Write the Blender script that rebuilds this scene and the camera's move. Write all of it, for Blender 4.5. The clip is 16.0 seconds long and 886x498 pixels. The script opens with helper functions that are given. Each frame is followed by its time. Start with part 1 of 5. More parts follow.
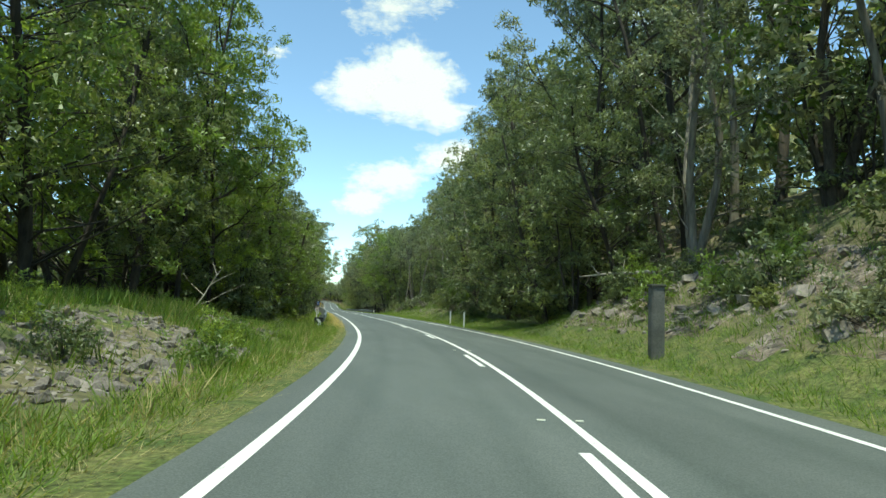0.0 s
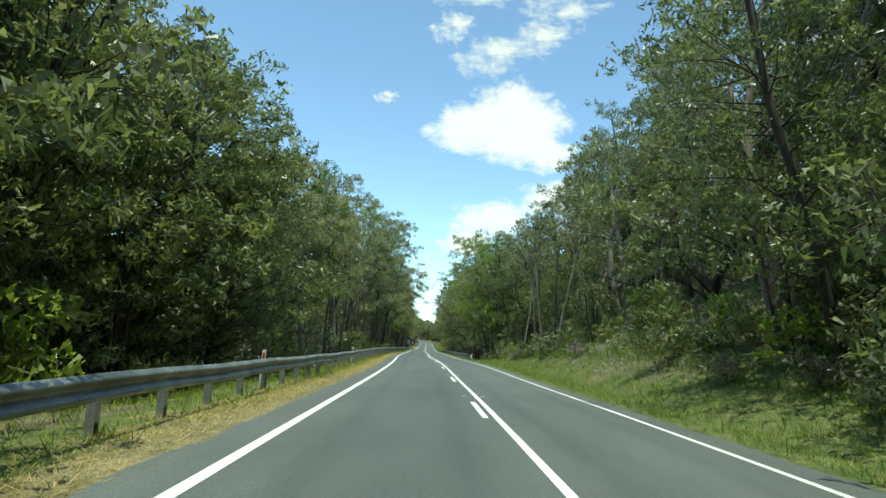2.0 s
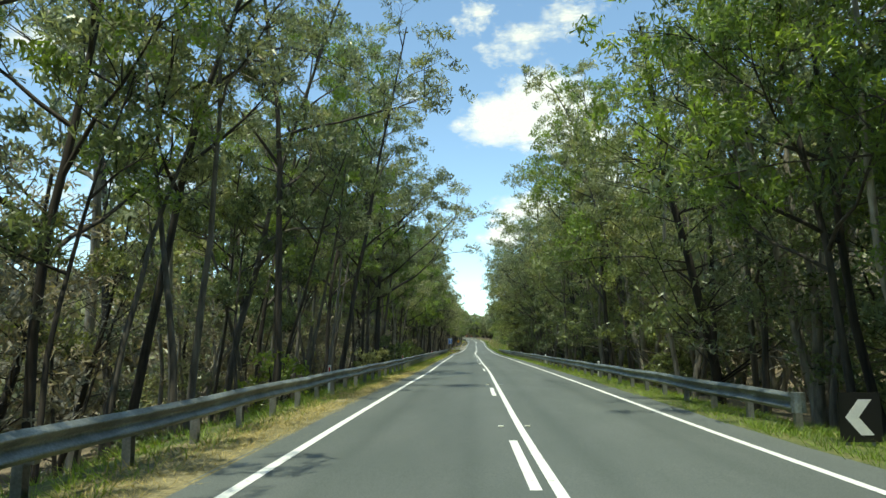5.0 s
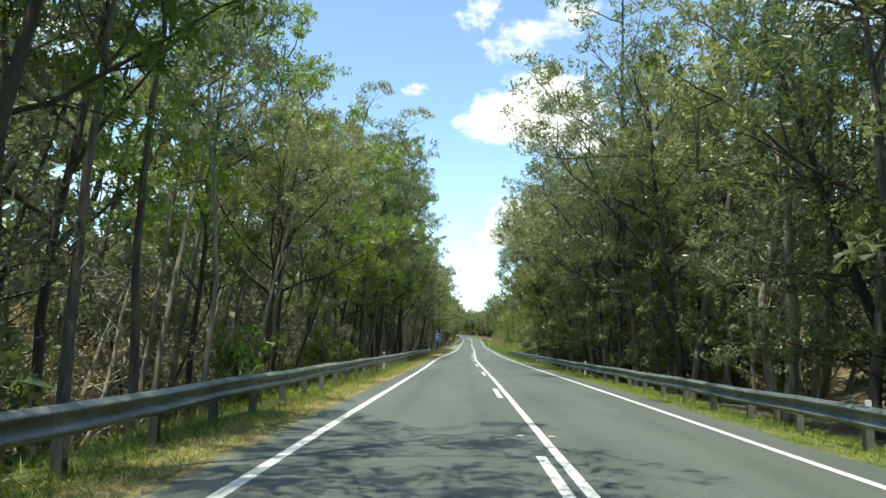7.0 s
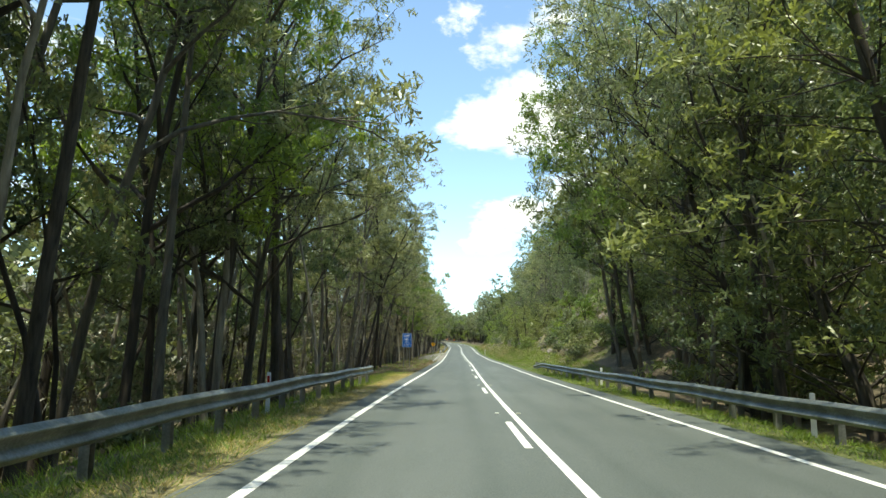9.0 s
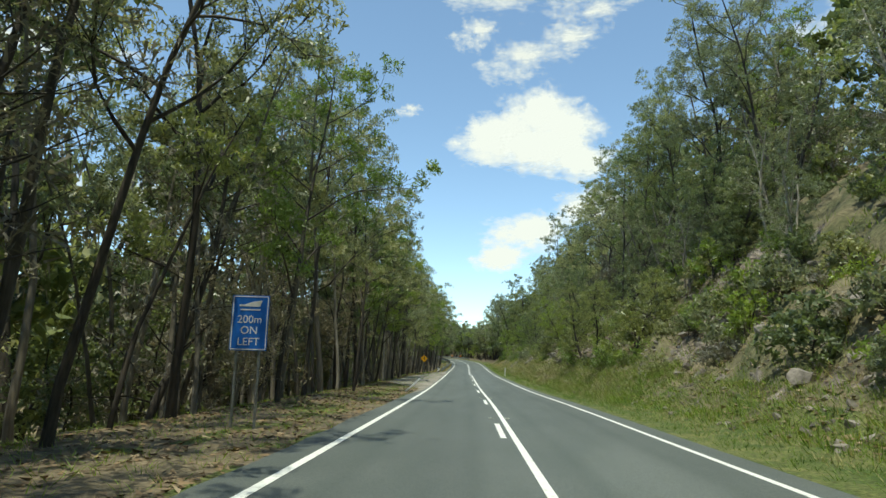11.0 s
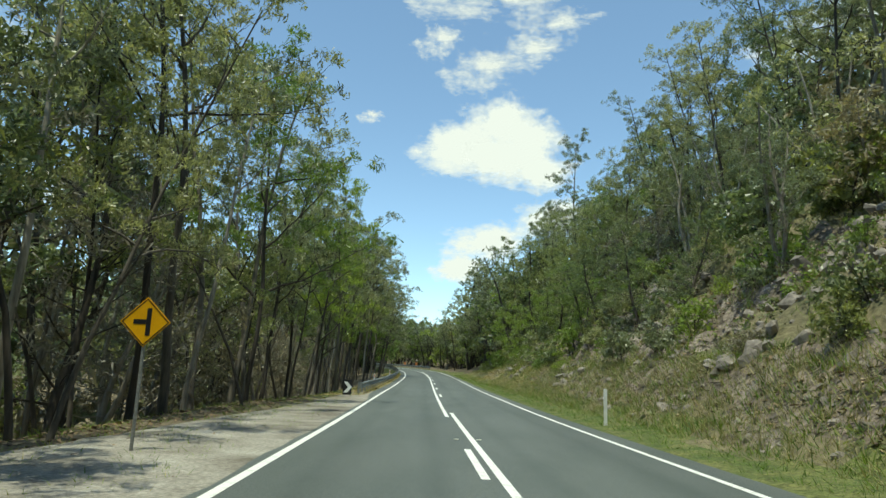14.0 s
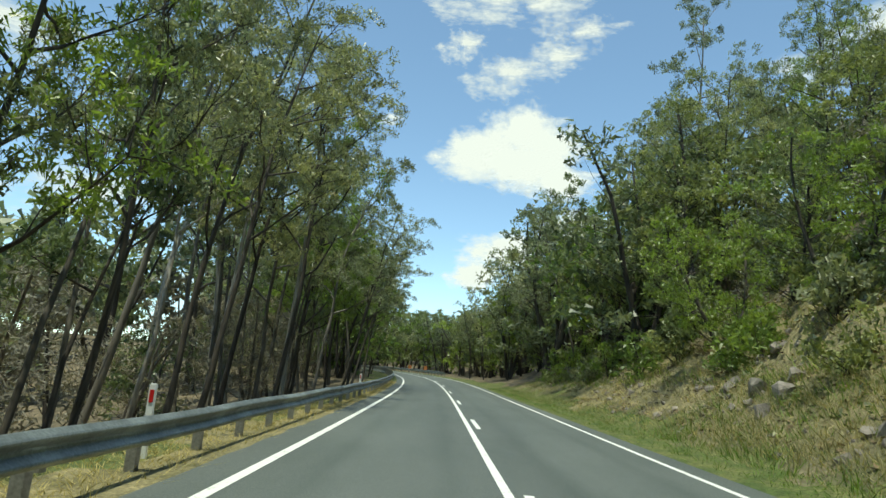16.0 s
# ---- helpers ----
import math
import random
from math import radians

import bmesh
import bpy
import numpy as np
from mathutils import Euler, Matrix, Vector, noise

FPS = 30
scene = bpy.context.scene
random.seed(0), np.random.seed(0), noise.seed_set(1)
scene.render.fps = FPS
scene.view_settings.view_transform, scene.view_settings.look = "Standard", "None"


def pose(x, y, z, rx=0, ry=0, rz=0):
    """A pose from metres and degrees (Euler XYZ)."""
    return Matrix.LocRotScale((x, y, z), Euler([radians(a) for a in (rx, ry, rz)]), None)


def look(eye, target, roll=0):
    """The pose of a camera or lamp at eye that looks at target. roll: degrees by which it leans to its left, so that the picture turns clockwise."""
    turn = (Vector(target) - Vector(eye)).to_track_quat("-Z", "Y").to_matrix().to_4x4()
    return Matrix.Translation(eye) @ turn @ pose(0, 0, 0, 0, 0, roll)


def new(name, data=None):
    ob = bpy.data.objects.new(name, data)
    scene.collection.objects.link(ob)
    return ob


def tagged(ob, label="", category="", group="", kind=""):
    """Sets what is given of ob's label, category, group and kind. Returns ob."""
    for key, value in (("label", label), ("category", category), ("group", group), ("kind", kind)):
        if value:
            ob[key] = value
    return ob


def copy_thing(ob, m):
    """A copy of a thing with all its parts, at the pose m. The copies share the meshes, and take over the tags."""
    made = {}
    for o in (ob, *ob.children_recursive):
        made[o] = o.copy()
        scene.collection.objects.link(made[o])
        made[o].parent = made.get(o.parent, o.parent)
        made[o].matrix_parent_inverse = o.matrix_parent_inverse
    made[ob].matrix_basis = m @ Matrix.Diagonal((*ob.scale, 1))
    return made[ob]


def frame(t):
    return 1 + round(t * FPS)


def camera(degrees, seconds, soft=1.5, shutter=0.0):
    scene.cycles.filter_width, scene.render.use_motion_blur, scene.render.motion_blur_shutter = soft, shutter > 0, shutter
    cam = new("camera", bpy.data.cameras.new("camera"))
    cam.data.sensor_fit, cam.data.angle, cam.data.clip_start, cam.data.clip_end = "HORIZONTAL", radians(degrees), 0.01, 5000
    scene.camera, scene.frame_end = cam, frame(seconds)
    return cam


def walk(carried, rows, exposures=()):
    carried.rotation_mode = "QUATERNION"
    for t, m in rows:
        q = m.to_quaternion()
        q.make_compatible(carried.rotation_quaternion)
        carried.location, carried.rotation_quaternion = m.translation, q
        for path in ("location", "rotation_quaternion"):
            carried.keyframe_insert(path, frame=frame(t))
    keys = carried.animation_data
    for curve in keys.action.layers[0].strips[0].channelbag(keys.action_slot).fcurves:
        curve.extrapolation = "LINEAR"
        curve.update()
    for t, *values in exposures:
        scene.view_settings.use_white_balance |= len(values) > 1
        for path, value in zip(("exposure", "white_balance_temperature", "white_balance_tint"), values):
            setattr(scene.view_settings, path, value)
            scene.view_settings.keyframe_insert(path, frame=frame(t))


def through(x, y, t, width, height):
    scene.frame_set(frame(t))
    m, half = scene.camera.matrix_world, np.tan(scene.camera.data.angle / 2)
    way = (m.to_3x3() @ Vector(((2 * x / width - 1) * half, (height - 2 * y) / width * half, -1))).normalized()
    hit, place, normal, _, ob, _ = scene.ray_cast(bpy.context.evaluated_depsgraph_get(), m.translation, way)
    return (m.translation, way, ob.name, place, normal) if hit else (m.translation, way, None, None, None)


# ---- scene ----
cam = camera(68.0, 16.0, soft=1.5)

# seconds, eye x y z, heading, pitch, lean (degrees)
PATH = [
    (0, 4.26, 25.95, 1.38, -8.79, 5.05, 1.96),
    (0.5, 5.53, 37.01, 1.31, -6.85, 6.59, 6.65),
    (1, 6.43, 47.63, 1.27, -3.36, 7.03, 5.73),
    (1.5, 6.93, 58.45, 1.32, -1.22, 7.52, 1.79),
    (2, 7.02, 69.21, 1.37, 0.43, 8.20, 3.97),
    (2.5, 6.88, 80.21, 1.36, -1.22, 7.68, 5.65),
    (3, 6.71, 91.08, 1.36, 0.99, 8.35, -1.80),
    (3.5, 6.50, 101.80, 1.41, 2.27, 7.82, -2.56),
    (4, 6.07, 112.70, 1.38, 2.40, 5.16, 0.64),
    (4.2, 5.93, 117.05, 1.38, 2.93, 5.77, 0.05),
    (6.3, 4.09, 163.08, 1.06, 4.69, 8.63, -0.39),
    (6.5, 3.98, 167.38, 1.00, 4.43, 8.27, -0.45),
    (7, 3.66, 178.34, 0.97, 3.75, 7.79, 1.32),
    (7.5, 3.29, 189.08, 0.90, 3.29, 7.68, 0.74),
    (8, 2.92, 199.97, 0.86, -1.48, 7.68, 1.79),
    (8.5, 2.53, 210.84, 0.77, 2.35, 11.11, 1.60),
    (9, 2.05, 221.77, 0.67, 2.43, 8.50, 0.36),
    (11.3, 1.29, 272.28, 0.41, 3.32, 10.74, 1.66),
    (11.5, 1.10, 276.66, 0.39, 1.98, 11.12, 2.89),
    (12, 1.01, 287.29, 0.31, 2.60, 11.15, 2.55),
    (12.5, 0.74, 298.03, 0.33, 1.08, 11.79, 0.07),
    (13, 0.41, 308.97, 0.31, 0.53, 11.15, 1.95),
    (13.5, 0.10, 319.60, 0.30, -0.43, 10.97, 2.25),
    (14, 0.03, 330.33, 0.41, -0.25, 11.17, 2.02),
    (14.5, -0.12, 340.95, 0.52, 0.18, 11.38, 1.97),
    (15, -0.42, 351.56, 0.52, 0.97, 11.63, 2.66),
    (15.2, -0.55, 355.82, 0.60, 1.20, 11.56, 1.50),
    (15.5, -0.68, 361.99, 0.72, 1.64, 12.19, 2.96),
    (16, -0.92, 372.79, 0.87, 1.15, 11.75, 4.50),
]
walk(cam, [(t, pose(x, y, z, 90 + pitch, 0, yaw) @ pose(0, 0, 0, 0, 0, lean)) for t, x, y, z, yaw, pitch, lean in PATH],
     [(0, 0.6, 6750, -13), (1.5, 0.6, 6650, -13), (4.2, 0.54, 7100, -11), (6.3, 0.88, 7100, -4), (9.2, 1.03, 7150, -3), (11.3, 0.40, 7050, -6), (13, 0.40, 7050, -9), (16, 0.44, 7050, -9)])

# ---- light ----
SUN_ELEV, SUN_AZ = 78.0, 200.0      # azimuth clockwise from +y
world = bpy.data.worlds.new("world")
scene.world = world
world.use_nodes = True
wn = world.node_tree
wn.nodes.clear()
sky = wn.nodes.new("ShaderNodeTexSky")
sky.sky_type, sky.sun_disc = "NISHITA", False
sky.sun_elevation, sky.sun_rotation = radians(SUN_ELEV), radians(SUN_AZ)
sky.air_density, sky.dust_density, sky.ozone_density = 0.75, 0.0, 3.0
bg = wn.nodes.new("ShaderNodeBackground")
bg.inputs["Strength"].default_value = 0.2
wout = wn.nodes.new("ShaderNodeOutputWorld")
sky_tint = wn.nodes.new("ShaderNodeMix")
sky_tint.data_type, sky_tint.blend_type = "RGBA", "MULTIPLY"
sky_tint.inputs[0].default_value = 1.0
sky_tint.inputs[7].default_value = (1.02, 0.98, 0.93, 1)
wn.links.new(sky.outputs[0], sky_tint.inputs[6])
wn.links.new(sky_tint.outputs[2], bg.inputs["Color"])
wn.links.new(bg.outputs[0], wout.inputs["Surface"])

sun_data = bpy.data.lights.new("sun", "SUN")
sun_data.energy, sun_data.angle, sun_data.color = 3.3, radians(0.53), (1.0, 0.96, 0.88)
sun = new("sun", sun_data)
az, el = radians(SUN_AZ), radians(SUN_ELEV)
sun_dir = Vector((math.sin(az) * math.cos(el), math.cos(az) * math.cos(el), math.sin(el)))
sun.matrix_world = look(sun_dir * 100, (0, 0, 0))


# ---- materials ----
def mat(name):
    m = bpy.data.materials.new(name)
    m.use_nodes = True
    nt = m.node_tree
    return m, nt, nt.nodes["Principled BSDF"]


def node(nt, kind, **values):
    n = nt.nodes.new(kind)
    for key, value in values.items():
        n.inputs[key].default_value = value
    return n


def ramp(nt, fac, *stops):
    r = nt.nodes.new("ShaderNodeValToRGB")
    while len(r.color_ramp.elements) < len(stops):
        r.color_ramp.elements.new(0.5)
    for e, (p, c) in zip(r.color_ramp.elements, stops):
        e.position, e.color = p, (*c, 1)
    nt.links.new(fac, r.inputs["Fac"])
    return r.outputs["Color"]


def blend(nt, fac, a, b, how="MIX"):
    m = nt.nodes.new("ShaderNodeMix")
    m.data_type, m.blend_type = "RGBA", how
    for socket, value in ((m.inputs[0], fac), (m.inputs[6], a), (m.inputs[7], b)):
        if isinstance(value, bpy.types.NodeSocket):
            nt.links.new(value, socket)
        else:
            socket.default_value = value if isinstance(value, (int, float)) else (*value, 1)
    return m.outputs[2]


def noise_of(nt, scale, detail=4.0, rough=0.55, stretch=None, coords="Object"):
    tc = nt.nodes.new("ShaderNodeTexCoord")
    n = node(nt, "ShaderNodeTexNoise", Scale=scale, Detail=detail, Roughness=rough)
    if stretch:
        mp = nt.nodes.new("ShaderNodeMapping")
        mp.inputs["Scale"].default_value = stretch
        nt.links.new(tc.outputs[coords], mp.inputs["Vector"])
        nt.links.new(mp.outputs["Vector"], n.inputs["Vector"])
    else:
        nt.links.new(tc.outputs[coords], n.inputs["Vector"])
    return n.outputs["Fac"]


def relief(nt, bsdf, height, strength, distance):
    b = node(nt, "ShaderNodeBump", Strength=strength, Distance=distance)
    nt.links.new(height, b.inputs["Height"])
    nt.links.new(b.outputs["Normal"], bsdf.inputs["Normal"])


def mottled(name, low, high, scale, fine, rough=0.9, bump=0.3, depth=0.01, metal=0.0, grain=(0.75, 1.2)):
    """A surface with broad mottling from low to high, and finer grain on it."""
    m, nt, b = mat(name)
    broad = noise_of(nt, scale, 5)
    small = noise_of(nt, fine, 3)
    c = ramp(nt, broad, (0.32, low), (0.68, high))
    g = ramp(nt, small, (0.3, (grain[0],) * 3), (0.7, (grain[1],) * 3))
    nt.links.new(blend(nt, 1.0, c, g, "MULTIPLY"), b.inputs["Base Color"])
    b.inputs["Roughness"].default_value, b.inputs["Metallic"].default_value = rough, metal
    relief(nt, b, small, bump, depth)
    return m


def asphalt_material():
    m, nt, b = mat("asphalt")
    broad = noise_of(nt, 0.35, 4, stretch=(1, 0.12, 1))
    chips = noise_of(nt, 60, 3)
    c = ramp(nt, broad, (0.3, (0.084, 0.096, 0.089)), (0.7, (0.118, 0.133, 0.124)))
    g = ramp(nt, chips, (0.35, (0.7, 0.7, 0.7)), (0.65, (1.3, 1.3, 1.28)))
    lane = nt.nodes.new("ShaderNodeAttribute")
    lane.attribute_name = "across"
    wear = ramp(nt, lane.outputs["Fac"], (0.0, (1.0, 1.0, 1.0)), (0.45, (1.0, 1.0, 1.0)), (1.0, (0.84, 0.86, 0.85)))
    patches = ramp(nt, noise_of(nt, 0.9, 5, 0.6, (1, 0.25, 1)), (0.38, (0.88, 0.9, 0.89)), (0.6, (1.06, 1.05, 1.05)))
    worn = blend(nt, 1.0, blend(nt, 1.0, c, wear, "MULTIPLY"), patches, "MULTIPLY")
    nt.links.new(blend(nt, 1.0, worn, g, "MULTIPLY"), b.inputs["Base Color"])
    b.inputs["Roughness"].default_value = 0.72
    relief(nt, b, chips, 0.35, 0.006)
    return m


def paint_material():
    m, nt, b = mat("road_paint")
    wear = noise_of(nt, 9, 6, 0.7)
    c = ramp(nt, wear, (0.3, (0.42, 0.42, 0.38)), (0.45, (0.78, 0.78, 0.74)))
    nt.links.new(c, b.inputs["Base Color"])
    b.inputs["Roughness"].default_value = 0.6
    return m


def leaf_material(name, dark, light, warm, through=0.42, clumped=True, gloss=0.42):
    m, nt, b = mat(name)
    geo = nt.nodes.new("ShaderNodeNewGeometry")
    info = nt.nodes.new("ShaderNodeObjectInfo")
    fac = geo.outputs["Random Per Island"]
    if clumped:
        # each spray of leaves has its own random tone, speckling the crown light and dark
        spray_tone = nt.nodes.new("ShaderNodeAttribute")
        spray_tone.attribute_name = "spray"
        both = nt.nodes.new("ShaderNodeMath")
        both.operation = "MULTIPLY_ADD"
        both.inputs[1].default_value = 0.5
        half = nt.nodes.new("ShaderNodeMath")
        half.operation = "MULTIPLY"
        half.inputs[1].default_value = 0.5
        nt.links.new(spray_tone.outputs["Fac"], half.inputs[0])
        nt.links.new(fac, both.inputs[0])
        nt.links.new(half.outputs[0], both.inputs[2])
        fac = both.outputs[0]
    c = ramp(nt, fac, (0.08, dark), (0.62, light), (0.9, light), (0.98, warm))
    tone = ramp(nt, info.outputs["Random"], (0.0, (0.74, 0.8, 0.82)), (0.45, (1.0, 1.0, 1.0)), (0.8, (1.2, 1.15, 0.98)), (1.0, (1.38, 1.26, 1.0)))
    col = blend(nt, 1.0, c, tone, "MULTIPLY")
    nt.links.new(col, b.inputs["Base Color"])
    b.inputs["Roughness"].default_value, b.inputs["Specular IOR Level"].default_value = gloss, 0.5
    tr = nt.nodes.new("ShaderNodeBsdfTranslucent")
    nt.links.new(blend(nt, 1.0, col, (1.45, 1.5, 0.9), "MULTIPLY"), tr.inputs["Color"])
    mix = node(nt, "ShaderNodeMixShader", Fac=through)
    nt.links.new(b.outputs[0], mix.inputs[1])
    nt.links.new(tr.outputs[0], mix.inputs[2])
    nt.links.new(mix.outputs[0], nt.nodes["Material Output"].inputs["Surface"])
    return m


def bark_material(name, dark, light, stretch=(9, 9, 1.2)):
    m, nt, b = mat(name)
    n = noise_of(nt, 1.0, 6, 0.65, stretch)
    info = nt.nodes.new("ShaderNodeObjectInfo")
    c = ramp(nt, n, (0.33, dark), (0.66, light))
    tone = ramp(nt, info.outputs["Random"], (0.0, (0.6, 0.58, 0.55)), (1.0, (1.35, 1.35, 1.3)))
    nt.links.new(blend(nt, 1.0, c, tone, "MULTIPLY"), b.inputs["Base Color"])
    b.inputs["Roughness"].default_value = 0.9
    relief(nt, b, n, 0.5, 0.03)
    return m


def plain(name, color, rough=0.5, metal=0.0):
    return mottled(name, [c * 0.88 for c in color], [min(1, c * 1.06) for c in color], 3, 40, rough, 0.08, 0.002, metal, (0.94, 1.04))


def rock_face_material():
    m, nt, b = mat("rock_face")
    tc = nt.nodes.new("ShaderNodeTexCoord")
    bend = noise_of(nt, 1.3, 4)
    cells = node(nt, "ShaderNodeTexVoronoi", Scale=1.9)
    cells.feature = "F1"
    shift = nt.nodes.new("ShaderNodeVectorMath")
    shift.operation = "ADD"
    nt.links.new(tc.outputs["Object"], shift.inputs[0])
    nt.links.new(bend, shift.inputs[1])
    nt.links.new(shift.outputs[0], cells.inputs["Vector"])
    c = ramp(nt, noise_of(nt, 0.9, 6, 0.65), (0.34, (0.085, 0.075, 0.04)), (0.48, (0.18, 0.142, 0.108)), (0.66, (0.31, 0.265, 0.225)))
    g = ramp(nt, noise_of(nt, 11, 4), (0.3, (0.55, 0.55, 0.55)), (0.7, (1.35, 1.33, 1.3)))
    nt.links.new(blend(nt, 1.0, c, g, "MULTIPLY"), b.inputs["Base Color"])
    b.inputs["Roughness"].default_value = 0.95
    relief(nt, b, cells.outputs["Distance"], 1.0, 0.35)
    return m


ASPHALT, PAINT = asphalt_material(), paint_material()
ROCK_FACE = rock_face_material()
FOREST_FLOOR = mottled("forest_floor", (0.085, 0.072, 0.045), (0.22, 0.17, 0.105), 0.9, 9, 1.0, 0.8, 0.05, grain=(0.5, 1.45))
VERGE_GROUND = mottled("verge_soil", (0.06, 0.095, 0.018), (0.165, 0.165, 0.055), 1.6, 14, 1.0, 0.9, 0.06, grain=(0.4, 1.5))
BANK_SOIL = mottled("bank_soil", (0.075, 0.085, 0.03), (0.21, 0.17, 0.10), 0.6, 6, 1.0, 0.8, 0.08, grain=(0.55, 1.35))
GRAVEL = mottled("gravel", (0.16, 0.14, 0.11), (0.38, 0.355, 0.305), 0.7, 18, 1.0, 0.9, 0.03, grain=(0.6, 1.3))
STONE = mottled("stone", (0.125, 0.108, 0.09), (0.34, 0.296, 0.252), 0.7, 6, 0.95, 0.6, 0.04)
GALV = mottled("galvanised_steel", (0.13, 0.148, 0.142), (0.34, 0.37, 0.36), 1.6, 30, 0.5, 0.1, 0.002, 0.6, grain=(0.7, 1.12))
STRAW_GROUND = mottled("straw_verge", (0.13, 0.118, 0.052), (0.30, 0.252, 0.13), 1.8, 16, 1.0, 0.9, 0.05, grain=(0.5, 1.4))
POST_STEEL = mottled("grey_steel", (0.20, 0.205, 0.195), (0.34, 0.345, 0.33), 3, 30, 0.6, 0.1, 0.002, 0.4)
WHITE = plain("white_plastic", (0.80, 0.80, 0.77), 0.45)
RED = plain("red_reflector", (0.55, 0.02, 0.02), 0.25)
BLACK = plain("black_sheet", (0.015, 0.015, 0.016), 0.4)
BLUE = plain("blue_sheet", (0.006, 0.14, 0.56), 0.6)
YELLOW = plain("yellow_sheet", (0.85, 0.42, 0.01), 0.35)
ORANGE = plain("orange_sheet", (0.55, 0.20, 0.06), 0.5)
STUD_WHITE = plain("white_reflector", (0.74, 0.73, 0.62), 0.3)
GREY_BOX = mottled("grey_timber", (0.10, 0.10, 0.09), (0.18, 0.175, 0.16), 2, 25, 0.9, 0.4, 0.01)
LEAF_GUM = leaf_material("gum_leaf", (0.062, 0.072, 0.045), (0.285, 0.305, 0.185), (0.36, 0.30, 0.19), 0.38, True, 0.38)
LEAF_WATTLE = leaf_material("wattle_leaf", (0.044, 0.062, 0.031), (0.215, 0.25, 0.115), (0.29, 0.28, 0.12), 0.38, True, 0.40)
LEAF_DRY = leaf_material("dry_scrub_leaf", (0.10, 0.092, 0.072), (0.27, 0.245, 0.195), (0.34, 0.29, 0.22), 0.25, True, 0.6)
LEAF_LIGHT = leaf_material("bright_leaf", (0.08, 0.105, 0.032), (0.22, 0.30, 0.07), (0.29, 0.31, 0.08), 0.42, True, 0.4)
GRASS = leaf_material("grass_blade", (0.07, 0.125, 0.015), (0.19, 0.28, 0.04), (0.32, 0.28, 0.10), 0.3, False, 0.6)
DRY_GRASS = leaf_material("dry_grass_blade", (0.20, 0.185, 0.075), (0.40, 0.345, 0.175), (0.46, 0.40, 0.24), 0.25, False, 0.7)
BARK_DARK = bark_material("dark_bark", (0.028, 0.024, 0.020), (0.095, 0.080, 0.064))
BARK_GREY = bark_material("grey_bark", (0.07, 0.062, 0.052), (0.20, 0.18, 0.15))
BARK_PALE = bark_material("pale_bark", (0.14, 0.12, 0.095), (0.38, 0.345, 0.29))
LITTER = leaf_material("leaf_litter", (0.07, 0.045, 0.025), (0.24, 0.16, 0.085), (0.42, 0.32, 0.2), 0.05, False, 0.8)

# ---- the road's line ----
KNOT = 15.0
HEADING = [-22.72, -19.37, -15.92, -12.28, -8.31, -3.56, 0.02, 1.18, 1.52, 1.72, 2.91, 2.71, 1.4, 1.26, 2.16, 1.67, 1.98, 2.2, 1.24,
           0.79, 0.74, 0.83, 1.44, 1.39, 1.28, 1.43, 1.22, 0.9, 0.9, 1.2, 2.2, 4, 7.5, 12, 17, 22, 26, 30, 33, 36, 38]
GRADE = [0.24, 0.25, 0.25, 0.25, 0.17, 0.14, 0.04, -0.04, -0.51, 0.1, -0.25, -0.88, -0.52, -0.82, -0.47, -0.69, -0.87, -0.38, -0.74,
         -0.71, -0.28, -0.13, -0.46, 0.49, 0.77, 0.7, 1.59, 1.55, 2.21, 2.3, 3.0, 3.3, 3.3, 3.0, 2.6, 2.2, 1.8, 1.4, 1.2, 1.0, 0.8]
LANE = 3.13
ST = np.arange(-60, 900.1, 1.0)
_kn = -30 + KNOT * np.arange(len(HEADING))
TH = np.radians(np.interp(ST, _kn, HEADING))
GR = np.interp(ST, _kn, GRADE) / 100
RX, RY, RZ = (np.r_[0, np.cumsum((v[1:] + v[:-1]) / 2)] for v in (-np.sin(TH), np.cos(TH), GR))
RX, RY, RZ = (v - v[60] for v in (RX, RY, RZ))


def at(s, lat=0.0, up=0.0):
    """The place lat metres to the right of the road's middle and up above the road, s metres along it."""
    t = float(np.interp(s, ST, TH))
    return Vector((float(np.interp(s, ST, RX)) + math.cos(t) * lat, float(np.interp(s, ST, RY)) + math.sin(t) * lat, float(np.interp(s, ST, RZ)) + up))


def heading(s):
    return math.degrees(float(np.interp(s, ST, TH)))


def smooth(a, b, x):
    t = min(1.0, max(0.0, (x - a) / (b - a)))
    return t * t * (3 - 2 * t)


LATS = [0, 3.9, 5.0, 6.0, 8.0, 10.0, 13.0, 17.0, 22.0, 30.0, 45.0, 80.0, 200.0, 4000.0]
